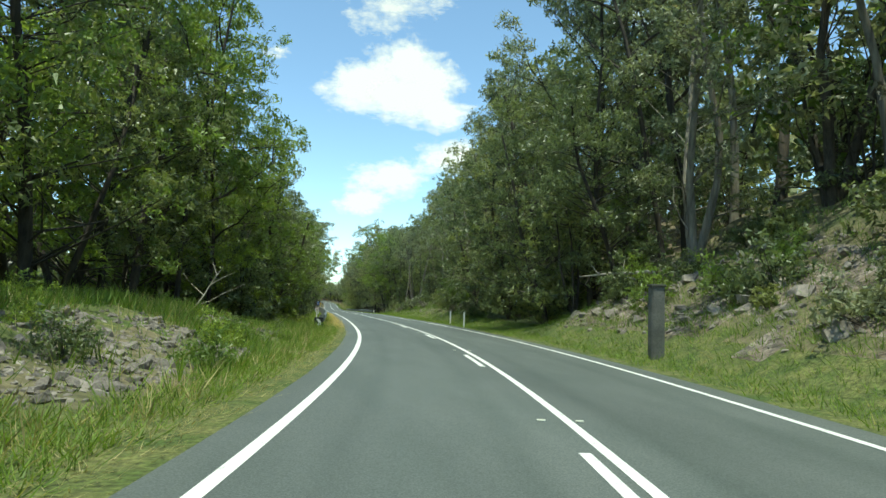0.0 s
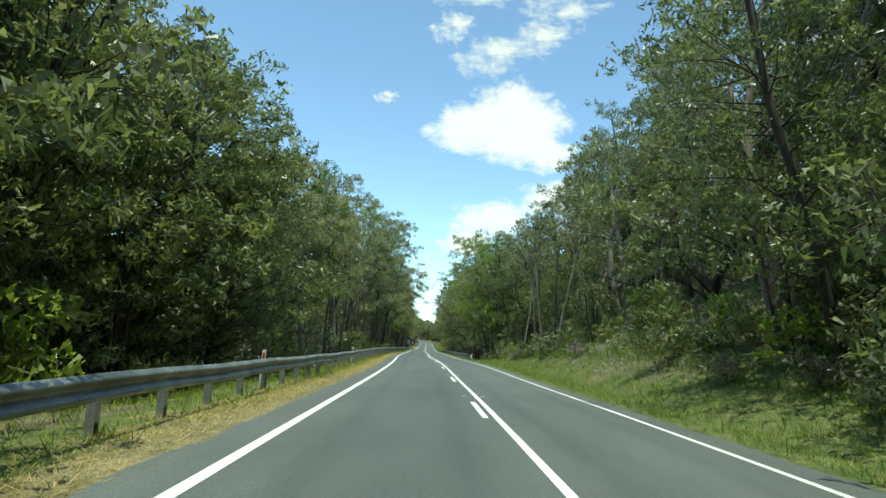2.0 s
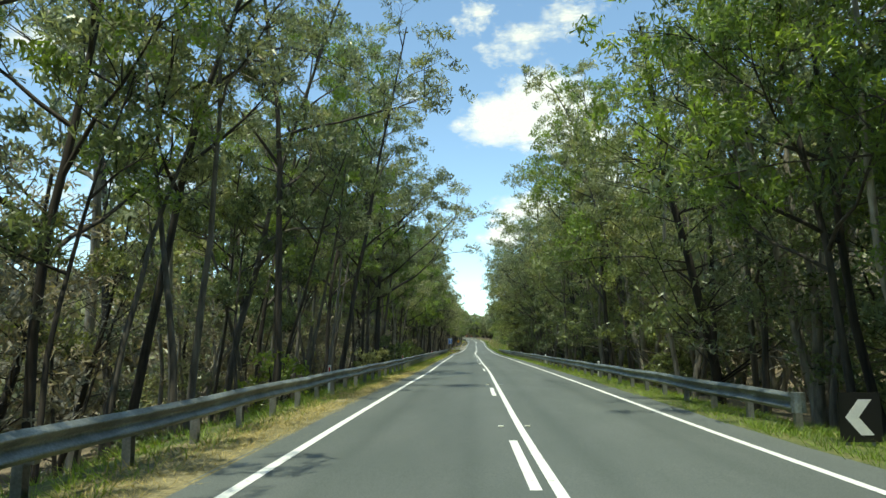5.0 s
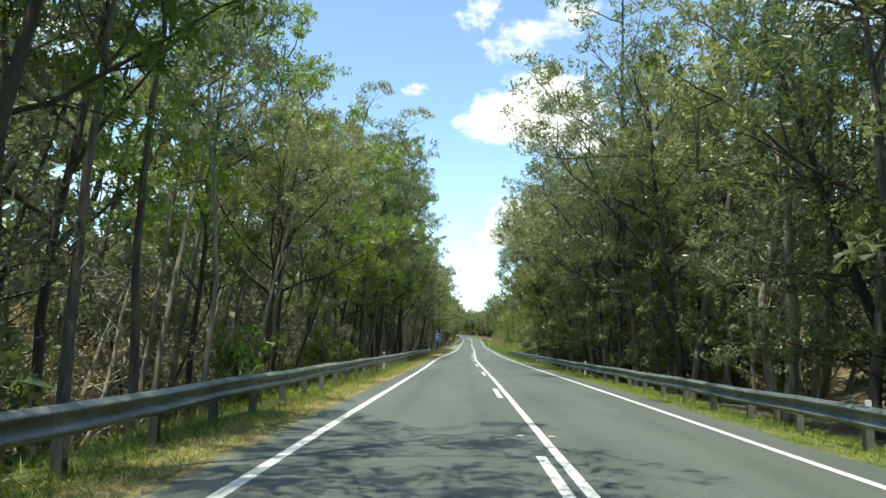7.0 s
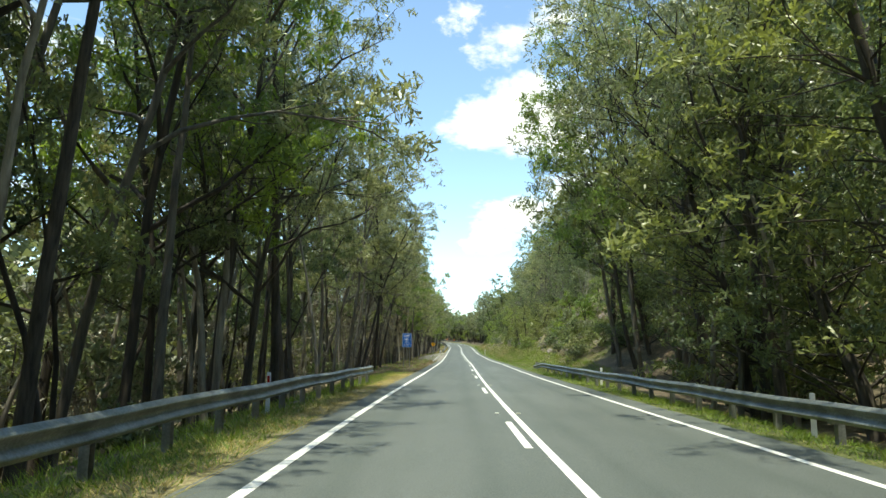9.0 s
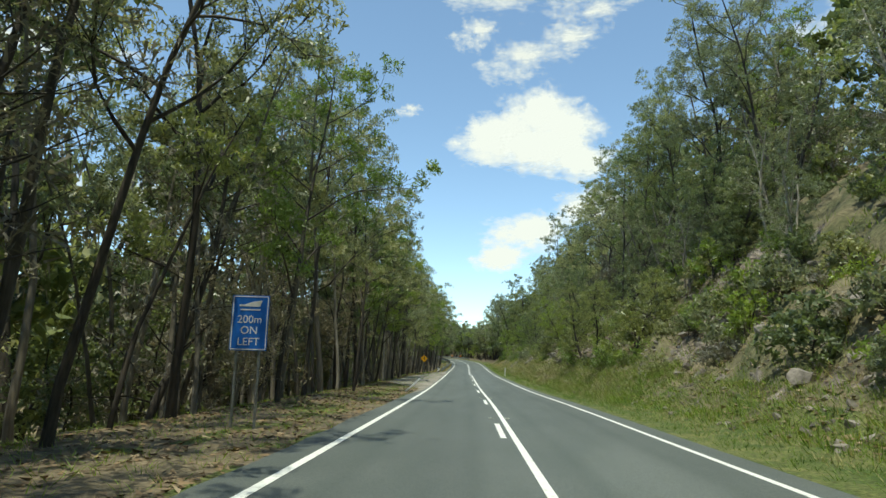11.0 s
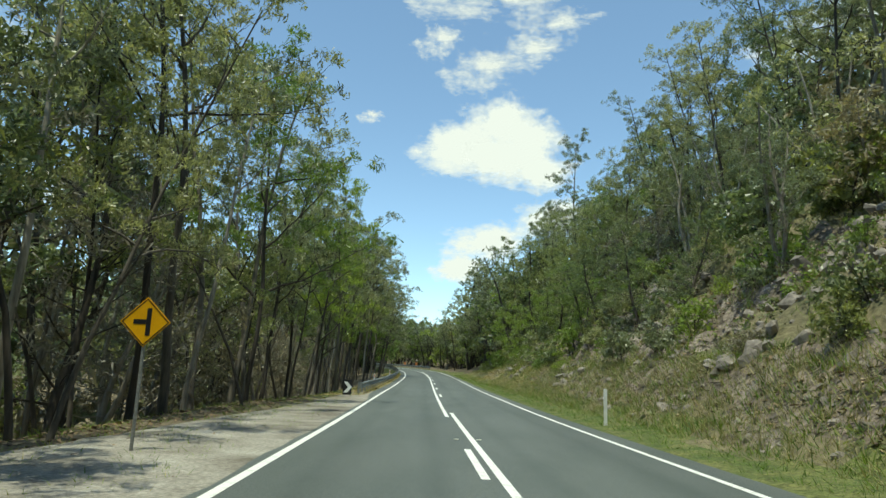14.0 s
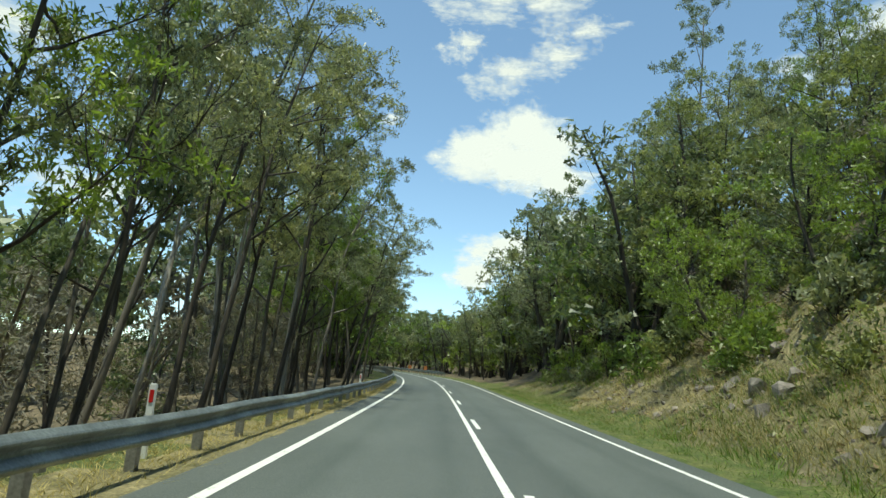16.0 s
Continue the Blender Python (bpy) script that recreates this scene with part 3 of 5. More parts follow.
def blue_sign(s, lat, up, turn):
    t = tagged(new("blue_sign"), "blue boat ramp sign with white words on two steel posts", "road sign")
    w, h, c = 0.82, 1.22, 2.2
    bm = bmesh.new()
    box(bm, (w, 0.01, h), pose(0, 0, c), 0.004)
    panel = part("panel", bm, BLUE, t)
    part("border", frame_of(bmesh.new(), w - 0.06, h - 0.06, 0.022, pose(0, -0.007, c)), WHITE, panel)
    # a boat on a trailer, over the words
    hull = [(-0.24, 0.36), (0.20, 0.36), (0.26, 0.50), (0.05, 0.47), (-0.14, 0.40), (-0.25, 0.40)]
    verts = [(x, -0.009, c + z) for x, z in hull] + [(x, -0.006, c + z) for x, z in hull]
    n = len(hull)
    part("boat_symbol", mesh_of("boat_symbol", verts, [tuple(range(n))] + [(i, (i + 1) % n, n + (i + 1) % n, n + i) for i in range(n)], WHITE), WHITE, panel)
    bm = bmesh.new()
    box(bm, (0.44, 0.004, 0.03), pose(0, -0.008, c + 0.29))
    part("ramp_symbol", bm, WHITE, panel)
    for text, z, size in (("200m", 0.07, 0.24), ("ON", -0.17, 0.24), ("LEFT", -0.42, 0.24)):
        lettering(text, size, pose(0, -0.0075, c + z, 90, 0, 0), WHITE, panel)
    for x in (-0.25, 0.25):
        bm = bmesh.new()
        rod(bm, 0.03, 3.4, pose(x, 0.04, -0.7))
        part("post", bm, POST_STEEL, t)
    t.matrix_basis = facing(s, lat, up, turn)


blue_sign(281.0, -5.7, 0.0, 4)


def warning_sign(s, lat, up):
    t = tagged(new("warning_sign"), "yellow diamond side road sign on a thin steel post", "road sign")
    c, a = 2.06, 0.57
    bm = bmesh.new()
    box(bm, (a, 0.008, a), pose(0, 0, c) @ pose(0, 0, 0, 0, 45, 0), 0.003)
    panel = part("panel", bm, YELLOW, t)
    part("border", frame_of(bmesh.new(), a - 0.05, a - 0.05, 0.014, pose(0, -0.006, c) @ pose(0, 0, 0, 0, 45, 0)), BLACK, panel)
    bm = bmesh.new()
    box(bm, (0.075, 0.004, 0.44), pose(0.05, -0.0065, c))
    box(bm, (0.20, 0.004, 0.075), pose(-0.09, -0.0064, c + 0.0))
    part("side_road_symbol", bm, BLACK, panel)
    bm = bmesh.new()
    rod(bm, 0.028, c + 0.9, pose(0, 0.035, -0.6))
    part("post", bm, POST_STEEL, t)
    t.matrix_basis = facing(s, lat, up)


warning_sign(342.0, -5.45, -0.1)


def far_sign(s, lat, w, h, c, material, label, turn=0):
    t = tagged(new("road_sign"), label, "road sign")
    bm = bmesh.new()
    box(bm, (w, 0.012, h), pose(0, 0, c), 0.004)
    part("panel", bm, material, t)
    bm = bmesh.new()
    rod(bm, 0.035, c + h / 2 + 0.6, pose(0, 0.04, -0.6))
    part("post", bm, POST_STEEL, t)
    t.matrix_basis = facing(s, lat, rise(s, lat), turn)


far_sign(474, 12.5, 0.7, 1.1, 1.15, WHITE, "small white sign on a post at the bend")
far_sign(490, 5.6, 0.5, 0.65, 0.95, ORANGE, "orange chevron board at the bend", -16)
far_sign(481, 5.6, 0.5, 0.65, 0.95, ORANGE, "orange chevron board at the bend", -12)

# a square timber post; a fallen branch is set above the bank behind it
stump = tagged(new("timber_post"), "tall square grey timber post standing on the verge", "post")
bm = bmesh.new()
box(bm, (0.36, 0.30, 2.4), pose(0, 0, 0.75), 0.03)
part("post_body", bm, GREY_BOX, stump)
bm = bmesh.new()
box(bm, (0.42, 0.36, 0.06), pose(0, 0, 1.97), 0.02)
part("cap", bm, GREY_BOX, stump)
stump.matrix_basis = facing(43.8, 4.95, 0.1)


# ---- trees ----
class Tubes:
    """Tapered limbs gathered into one mesh."""

    def __init__(self):
        self.verts, self.faces = [], []

    def add(self, pts, radii, sides):
        base = len(self.verts)
        for i, (p, r) in enumerate(zip(pts, radii)):
            d = (pts[min(i + 1, len(pts) - 1)] - pts[max(i - 1, 0)]).normalized()
            u = d.orthogonal().normalized()
            v = d.cross(u)
            for k in range(sides):
                a = 2 * math.pi * k / sides
                self.verts.append(p + (u * math.cos(a) + v * math.sin(a)) * r)
        for i in range(len(pts) - 1):
            for k in range(sides):
                a, b = base + i * sides + k, base + i * sides + (k + 1) % sides
                self.faces.append((a, b, b + sides, a + sides))


def limb(rng, start, way, length, bend, up, n=5):
    pts, d = [start.copy()], way.normalized()
    for _ in range(n):
        d = (d + Vector((rng.gauss(0, bend), rng.gauss(0, bend), rng.gauss(0, bend) + up))).normalized()
        pts.append(pts[-1] + d * (length / n))
    return pts


def leaves_mesh(name, tips, per_tip, spread, length, width, droop, seed, material, apart=0.0):
    """Many small leaf blades in sprays round the tips of the twigs; apart keeps the sprays from running into one another."""
    g = np.random.default_rng(seed)
    tips = np.array([tuple(t) for t in tips])
    total = len(tips) * per_tip
    if apart:
        kept = []
        for k in g.permutation(len(tips)):
            if not kept or np.min(((tips[kept] - tips[k]) ** 2).sum(1)) > apart ** 2:
                kept.append(k)
        tips = tips[kept]
    if apart:
        # every clump is made of smaller sprays with gaps between them
        many = 7
        way = g.normal(0, 1, (len(tips) * many, 3))
        way /= np.linalg.norm(way, axis=1)[:, None]
        way[:, 2] = np.abs(way[:, 2]) * 1.1 - 0.25
        tips = tips.repeat(many, 0) + way * spread * g.uniform(0.7, 1.35, len(tips)).repeat(many)[:, None] * g.uniform(0.55, 1.0, (len(way), 1))
        spread = spread * 0.42
    rel = g.uniform(0.55, 1.35, len(tips))
    count = np.maximum(4, (total * rel ** 2 / (rel ** 2).sum()).astype(int))
    n = int(count.sum())
    off = g.normal(0, 1, (n, 3))
    off /= np.linalg.norm(off, axis=1)[:, None]
    off[:, 2] = np.where(off[:, 2] < 0, off[:, 2] * 0.6, off[:, 2])
    off *= g.uniform(0.1, 1, (n, 1)) ** 0.45 * rel.repeat(count)[:, None] * spread * np.array([0.88, 0.88, 0.85])
    c = tips.repeat(count, 0) + off
    d = g.normal(0, 1, (n, 3))
    d[:, 2] -= droop
    d /= np.linalg.norm(d, axis=1)[:, None]
    e = np.cross(d, g.normal(0, 1, (n, 3)))
    e /= np.linalg.norm(e, axis=1)[:, None] + 1e-9
    k = g.uniform(0.65, 1.35, (n, 1))
    d, e = d * length * k / 2, e * width * k / 2
    v = np.stack([c - d + e * 0.8, c + d, c - d - e * 0.8], 1).reshape(-1, 3)
    me = bpy.data.meshes.new(name)
    me.vertices.add(3 * n)
    me.vertices.foreach_set("co", v.astype(np.float32).ravel())
    me.loops.add(3 * n)
    me.loops.foreach_set("vertex_index", np.arange(3 * n, dtype=np.int32))
    me.polygons.add(n)
    me.polygons.foreach_set("loop_start", np.arange(0, 3 * n, 3, dtype=np.int32))
    me.attributes.new("spray", "FLOAT", "POINT").data.foreach_set("value", g.uniform(0, 1, len(tips)).repeat(count).repeat(3).astype(np.float32))
    me.materials.append(material)
    me.update(calc_edges=True)
    return me


def gum_tree(seed, height, radius, bare, spread, limbs, per_tip, material, bark, label, lean=(0, 0), clump=0.72, leaf=(0.21, 0.072), category="tree", name="gum_tree"):
    """A eucalypt: a bare trunk that forks into rising limbs, with hanging leaves in clumps at the ends."""
    rng = random.Random(seed)
    t = tagged(new(name), label, category)
    tubes, tips = Tubes(), []
    trunk = limb(rng, Vector((0, 0, -0.6)), Vector((lean[0], lean[1], 1)), height * 0.86, 0.06, 0.03, 9)
    radii = [radius * (1.25 if i == 0 else 1 - 0.085 * i) for i in range(len(trunk))]
    tubes.add(trunk, radii, 8)
    tips.append(trunk[-1])
    for i in range(limbs):
        f = bare + (1 - bare) * (i + rng.random() * 0.7) / limbs
        x = f * (len(trunk) - 1)
        k = min(int(x), len(trunk) - 2)
        p = trunk[k].lerp(trunk[k + 1], x - k)
        a = i * 2.4 + rng.uniform(-0.6, 0.6)
        rise_ = rng.uniform(0.35, 1.1)
        reach = spread * (1.05 - 0.55 * (f - bare) / (1 - bare + 1e-6)) * rng.uniform(0.65, 1.15)
        first = limb(rng, p, Vector((math.cos(a), math.sin(a), rise_)), reach, 0.16, 0.06, 5)
        r = radius * (1 - 0.8 * f) * 0.55 + 0.015
        tubes.add(first, [r * (1 - 0.15 * j) for j in range(6)], 5)
        tips.append(first[-1])
        for j in (2, 3, 4, 5):
            for _ in range(2 if j > 2 else 1):
                q = first[j]
                way = (first[j] - first[j - 1]).normalized() + Vector((rng.gauss(0, 0.8), rng.gauss(0, 0.8), rng.gauss(0.25, 0.5)))
                twig = limb(rng, q, way, reach * rng.uniform(0.22, 0.42), 0.22, 0.04, 2)
                tubes.add(twig, [r * 0.35, r * 0.25, r * 0.12], 3)
                tips.append(twig[-1])
                if rng.random() < 0.5:
                    tips.append(twig[1])
    part("trunk", mesh_of("trunk", tubes.verts, tubes.faces, bark, True), bark, t)
    part("crown", leaves_mesh("crown", tips, per_tip, clump, leaf[0], leaf[1], 0.7, seed + 900, material, clump * 1.05), material, t)
    return t


def bushy_tree(seed, height, spread, tips_n, per_tip, material, bark, label, name="wattle_tree", clump=0.54, leaf=(0.155, 0.064), low=0.06, category="tree"):
    """A leafy tree whose foliage reaches nearly to the ground."""
    rng = random.Random(seed)
    t = tagged(new(name), label, category)
    tubes, tips = Tubes(), []
    stems = rng.choice((1, 2, 3))
    for _ in range(stems):
        a = rng.uniform(0, 6.28)
        stem = limb(rng, Vector((0, 0, -0.4)), Vector((0.25 * math.cos(a), 0.25 * math.sin(a), 1)), height * 0.85, 0.1, 0.05, 7)
        tubes.add(stem, [height * 0.012 * (1 - 0.11 * i) + 0.01 for i in range(8)], 6)
        for i in range(tips_n // stems):
            f = low + (1 - low) * rng.random() ** 0.8
            k = min(int(f * 7), 6)
            p = stem[k].lerp(stem[k + 1], f * 7 - k)
            b = rng.uniform(0, 6.28)
            reach = spread * math.sin(math.pi * min(1, 0.25 + 0.75 * f)) ** 0.7 * rng.uniform(0.45, 1.1)
            br = limb(rng, p, Vector((math.cos(b), math.sin(b), rng.uniform(0.1, 0.8))), reach, 0.18, 0.03, 3)
            r = 0.012 + 0.006 * height * (1 - f) * 0.4
            tubes.add(br, [r, r * 0.7, r * 0.45, r * 0.2], 3)
            tips += [br[-1], br[2]] if rng.random() < 0.6 else [br[-1]]
    part("trunk", mesh_of("trunk", tubes.verts, tubes.faces, bark, True), bark, t)
    part("crown", leaves_mesh("crown", tips, per_tip, clump, leaf[0], leaf[1], 0.4, seed + 500, material, clump * 0.85), material, t)
    return t


TALL = [
    gum_tree(11, 21, 0.125, 0.34, 4.8, 12, 64, LEAF_GUM, BARK_DARK, "tall dark-trunked gum tree with a clumped grey-green crown", (0.03, 0.02)),
    gum_tree(12, 19, 0.11, 0.30, 4.4, 12, 66, LEAF_GUM, BARK_GREY, "tall grey-barked gum tree with an open crown", (-0.05, 0.04)),
    gum_tree(13, 23, 0.14, 0.40, 5.2, 12, 64, LEAF_GUM, BARK_DARK, "very tall gum tree with a high spreading crown", (0.02, -0.06)),
    gum_tree(14, 17, 0.10, 0.26, 4.2, 12, 66, LEAF_LIGHT, BARK_DARK, "leafy gum tree with a bright green crown", (0.06, 0.0)),
    gum_tree(15, 20, 0.12, 0.24, 4.8, 13, 66, LEAF_WATTLE, BARK_DARK, "tall dense dark-green forest tree", (-0.02, -0.02)),
]
OLD_GUM = gum_tree(16, 17, 0.22, 0.40, 7.6, 13, 84, LEAF_GUM, BARK_DARK, "old dark gum with long limbs reaching over the road", (0.02, 0.0), 0.95)
HIGH_CROWN = gum_tree(17, 25, 0.2, 0.56, 4.6, 9, 60, LEAF_GUM, BARK_DARK, "tall straight gum with a bare trunk and high crown", (0.0, 0.0), 0.75)
MID = [
    bushy_tree(21, 9.0, 3.0, 60, 84, LEAF_WATTLE, BARK_DARK, "bushy dark-green tree with leaves down to the ground"),
    bushy_tree(22, 11.5, 3.4, 66, 84, LEAF_WATTLE, BARK_DARK, "dense tall bushy tree at the forest edge"),
    bushy_tree(23, 7.0, 2.6, 50, 82, LEAF_LIGHT, BARK_DARK, "bright green bushy young tree"),
    bushy_tree(24, 10.0, 2.8, 56, 82, LEAF_GUM, BARK_PALE, "grey-green bushy gum with several stems"),
]
DENSE = [MID[0], MID[1], MID[1], MID[3]]
FAR = [
    bushy_tree(25, 9.5, 3.2, 46, 40, LEAF_WATTLE, BARK_DARK, "bushy dark-green tree behind the first trees", "bushy_tree", 0.68, (0.29, 0.14)),
    bushy_tree(26, 11.0, 3.3, 48, 34, LEAF_GUM, BARK_DARK, "grey-green bushy tree behind the first trees", "bushy_tree", 0.68, (0.29, 0.14)),
    bushy_tree(27, 8.0, 2.8, 44, 34, LEAF_LIGHT, BARK_DARK, "light green bushy tree behind the first trees", "bushy_tree", 0.66, (0.28, 0.14)),
]
UNDER = [
    bushy_tree(28, 6.0, 2.2, 36, 28, LEAF_DRY, BARK_PALE, "dry grey-brown understory tree", "understory_tree", 0.7, (0.27, 0.12)),
    bushy_tree(29, 7.5, 2.4, 38, 28, LEAF_GUM, BARK_PALE, "olive understory tree with thin stems", "understory_tree", 0.7, (0.27, 0.12)),
    bushy_tree(30, 5.0, 2.1, 34, 34, LEAF_WATTLE, BARK_DARK, "low green understory tree", "understory_tree", 0.65, (0.22, 0.11)),
]


def low_bush(seed, height, spread, stems, per_tip, material, label, clump, leaf):
    """A knee-high bush: leaves on short stems."""
    rng = random.Random(seed)
    tubes, tips = Tubes(), []
    for _ in range(stems):
        a = rng.uniform(0, 6.28)
        st = limb(rng, Vector((0, 0, -0.1)), Vector((math.cos(a), math.sin(a), rng.uniform(0.5, 2.0))), height * rng.uniform(0.6, 1.1), 0.2, 0.05, 3)
        tubes.add(st, [0.014, 0.011, 0.008, 0.004], 3)
        tips += [st[-1], st[-2] + Vector((rng.gauss(0, 0.2), rng.gauss(0, 0.2), 0)) * spread]
    bush = tagged(new("low_bush", leaves_mesh("low_bush", tips, per_tip, clump, leaf[0], leaf[1], 0.3, seed + 300, material)), label, "bush")
    part("stem", mesh_of("stem", tubes.verts, tubes.faces, BARK_DARK), BARK_DARK, bush)
    return bush


BUSH = [
    low_bush(46, 1.2, 1.0, 13, 30, LEAF_GUM, "low grey-green bush among the rocks", 0.32, (0.17, 0.08)),
    low_bush(47, 1.5, 1.0, 14, 30, LEAF_LIGHT, "low bright green bush on the bank", 0.34, (0.18, 0.09)),
    low_bush(48, 1.0, 1.0, 12, 28, LEAF_DRY, "low dry brownish bush on the bank", 0.3, (0.17, 0.06)),
    low_bush(49, 1.4, 1.1, 14, 30, LEAF_WATTLE, "low dark-green bush on the bank", 0.34, (0.18, 0.09)),
]
SAPLING = [
    gum_tree(31, 11, 0.075, 0.62, 1.7, 5, 24, LEAF_GUM, BARK_GREY, "thin grey young gum with a sparse top", (0.05, 0.03), 0.6, (0.21, 0.065), name="young_gum"),
    gum_tree(32, 13, 0.09, 0.62, 1.9, 6, 24, LEAF_GUM, BARK_PALE, "thin pale young gum with a sparse top", (-0.07, 0.02), 0.6, (0.21, 0.065), name="young_gum"),
    gum_tree(33, 9, 0.06, 0.5, 1.5, 5, 24, LEAF_WATTLE, BARK_DARK, "slender leaning young tree", (0.12, -0.05), 0.6, (0.21, 0.065), name="young_gum"),
    gum_tree(34, 14, 0.11, 0.58, 2.2, 6, 26, LEAF_GUM, BARK_GREY, "slim straight grey gum with a narrow crown", (0.0, 0.0), 0.65, (0.21, 0.065), name="young_gum"),
]
HIGH = [
    gum_tree(61, 21, 0.22, 0.36, 5.2, 9, 34, LEAF_GUM, BARK_DARK, "tall gum tree standing farther back in the wood", (0.03, 0.02), 0.85, (0.40, 0.15), name="forest_gum"),
    gum_tree(62, 19, 0.19, 0.32, 4.8, 9, 34, LEAF_WATTLE, BARK_DARK, "tall dark gum farther back in the wood", (-0.05, 0.04), 0.85, (0.40, 0.15), name="forest_gum"),
    gum_tree(63, 22, 0.2, 0.45, 5.0, 8, 34, LEAF_GUM, BARK_PALE, "pale tall gum farther back in the wood", (-0.02, -0.04), 0.85, (0.40, 0.15), name="forest_gum"),
]
SCRUB = [
    bushy_tree(71, 6.5, 2.2, 40, 38, LEAF_DRY, BARK_PALE, "thin grey-brown scrub tree with sparse twigs", "scrub_tree", 0.6, (0.23, 0.05), 0.1),
    bushy_tree(72, 8.5, 2.4, 44, 38, LEAF_DRY, BARK_DARK, "tall thin brown scrub in the undergrowth", "scrub_tree", 0.6, (0.23, 0.05), 0.1),
]
BACK = [
    bushy_tree(51, 14, 4.2, 44, 20, LEAF_WATTLE, BARK_DARK, "dark forest tree deep in the wood", "forest_tree", 1.1, (0.8, 0.44)),
    bushy_tree(52, 17, 4.6, 48, 20, LEAF_GUM, BARK_DARK, "grey-green forest tree deep in the wood", "forest_tree", 1.15, (0.8, 0.44)),
    bushy_tree(53, 11, 3.6, 40, 20, LEAF_DRY, BARK_PALE, "pale-stemmed forest tree deep in the wood", "forest_tree", 1.0, (0.75, 0.40)),
]
SHRUB = [
    bushy_tree(41, 1.6, 0.9, 24, 26, LEAF_WATTLE, BARK_DARK, "low dark-green roadside shrub", "shrub", 0.34, (0.2, 0.11), 0.03, "shrub"),
    bushy_tree(42, 2.4, 1.2, 28, 19, LEAF_LIGHT, BARK_DARK, "bright green roadside shrub", "shrub", 0.42, (0.22, 0.12), 0.03, "shrub"),
    bushy_tree(43, 3.2, 1.5, 32, 28, LEAF_WATTLE, BARK_DARK, "rounded leafy shrub on the slope", "shrub", 0.5, (0.25, 0.14), 0.03, "shrub"),
    bushy_tree(44, 2.0, 1.1, 26, 26, LEAF_GUM, BARK_DARK, "grey-green scrubby bush on the slope", "shrub", 0.42, (0.22, 0.11), 0.03, "shrub"),
]
for i, ob in enumerate([OLD_GUM, HIGH_CROWN] + TALL + MID + FAR + UNDER + BUSH + SAPLING + HIGH + SCRUB + BACK + SHRUB):
    ob.matrix_basis = Matrix.Translation(place(452 + 6 * i, (24 + 3 * (i % 3)) * (1 if i % 2 else -1)))

planted = []
singles = random.Random(2024)
# tree heights are capped to fit the sky outline in the camera's view
SKYLINE_LATS = [3.0, 5.5, 8.0, 11.0, 15.0, 60.0]
# height caps on the trees: station, then the cap at 5.5, 8, 11 and 15 m from the middle
SKYLINE_LEFT = [
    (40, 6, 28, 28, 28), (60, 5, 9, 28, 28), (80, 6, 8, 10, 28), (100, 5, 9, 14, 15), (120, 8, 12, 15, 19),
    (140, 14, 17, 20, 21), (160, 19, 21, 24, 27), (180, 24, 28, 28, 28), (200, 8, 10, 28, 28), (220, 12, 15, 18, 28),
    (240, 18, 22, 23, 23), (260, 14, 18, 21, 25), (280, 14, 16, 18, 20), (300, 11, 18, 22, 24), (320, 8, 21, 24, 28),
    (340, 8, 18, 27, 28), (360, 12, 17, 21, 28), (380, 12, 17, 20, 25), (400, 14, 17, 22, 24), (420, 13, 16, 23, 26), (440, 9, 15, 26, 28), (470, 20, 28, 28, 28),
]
SKYLINE_RIGHT = [
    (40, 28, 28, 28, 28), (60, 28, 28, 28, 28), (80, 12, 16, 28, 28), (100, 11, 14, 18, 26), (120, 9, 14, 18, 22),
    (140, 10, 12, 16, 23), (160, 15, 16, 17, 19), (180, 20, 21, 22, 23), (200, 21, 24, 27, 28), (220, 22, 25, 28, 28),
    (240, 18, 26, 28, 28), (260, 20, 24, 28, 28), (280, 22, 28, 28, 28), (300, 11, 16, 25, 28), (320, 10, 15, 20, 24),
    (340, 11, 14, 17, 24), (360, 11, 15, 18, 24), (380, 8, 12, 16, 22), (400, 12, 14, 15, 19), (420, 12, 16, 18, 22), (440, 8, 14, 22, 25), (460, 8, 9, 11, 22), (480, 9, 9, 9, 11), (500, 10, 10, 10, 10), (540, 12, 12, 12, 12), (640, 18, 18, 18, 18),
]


def skyline_grid(table):
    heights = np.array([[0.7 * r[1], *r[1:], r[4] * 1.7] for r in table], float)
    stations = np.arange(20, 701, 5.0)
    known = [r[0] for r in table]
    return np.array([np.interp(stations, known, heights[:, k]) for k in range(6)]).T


SKYLINE_CAPS = {-1: skyline_grid(SKYLINE_LEFT), 1: skyline_grid(SKYLINE_RIGHT)}


def skyline_cap(s, lat, side):
    """Height cap over the road's level that fits the camera's skyline, for arrays of places."""
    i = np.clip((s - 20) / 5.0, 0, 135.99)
    a = np.clip(np.interp(np.abs(lat), SKYLINE_LATS, range(6)), 0, 4.999)
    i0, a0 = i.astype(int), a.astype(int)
    fi, fa, g = i - i0, a - a0, SKYLINE_CAPS[side]
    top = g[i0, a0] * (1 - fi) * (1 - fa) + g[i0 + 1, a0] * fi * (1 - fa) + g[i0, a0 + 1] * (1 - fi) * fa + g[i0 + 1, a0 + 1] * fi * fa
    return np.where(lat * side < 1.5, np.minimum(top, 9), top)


crown_points = {}


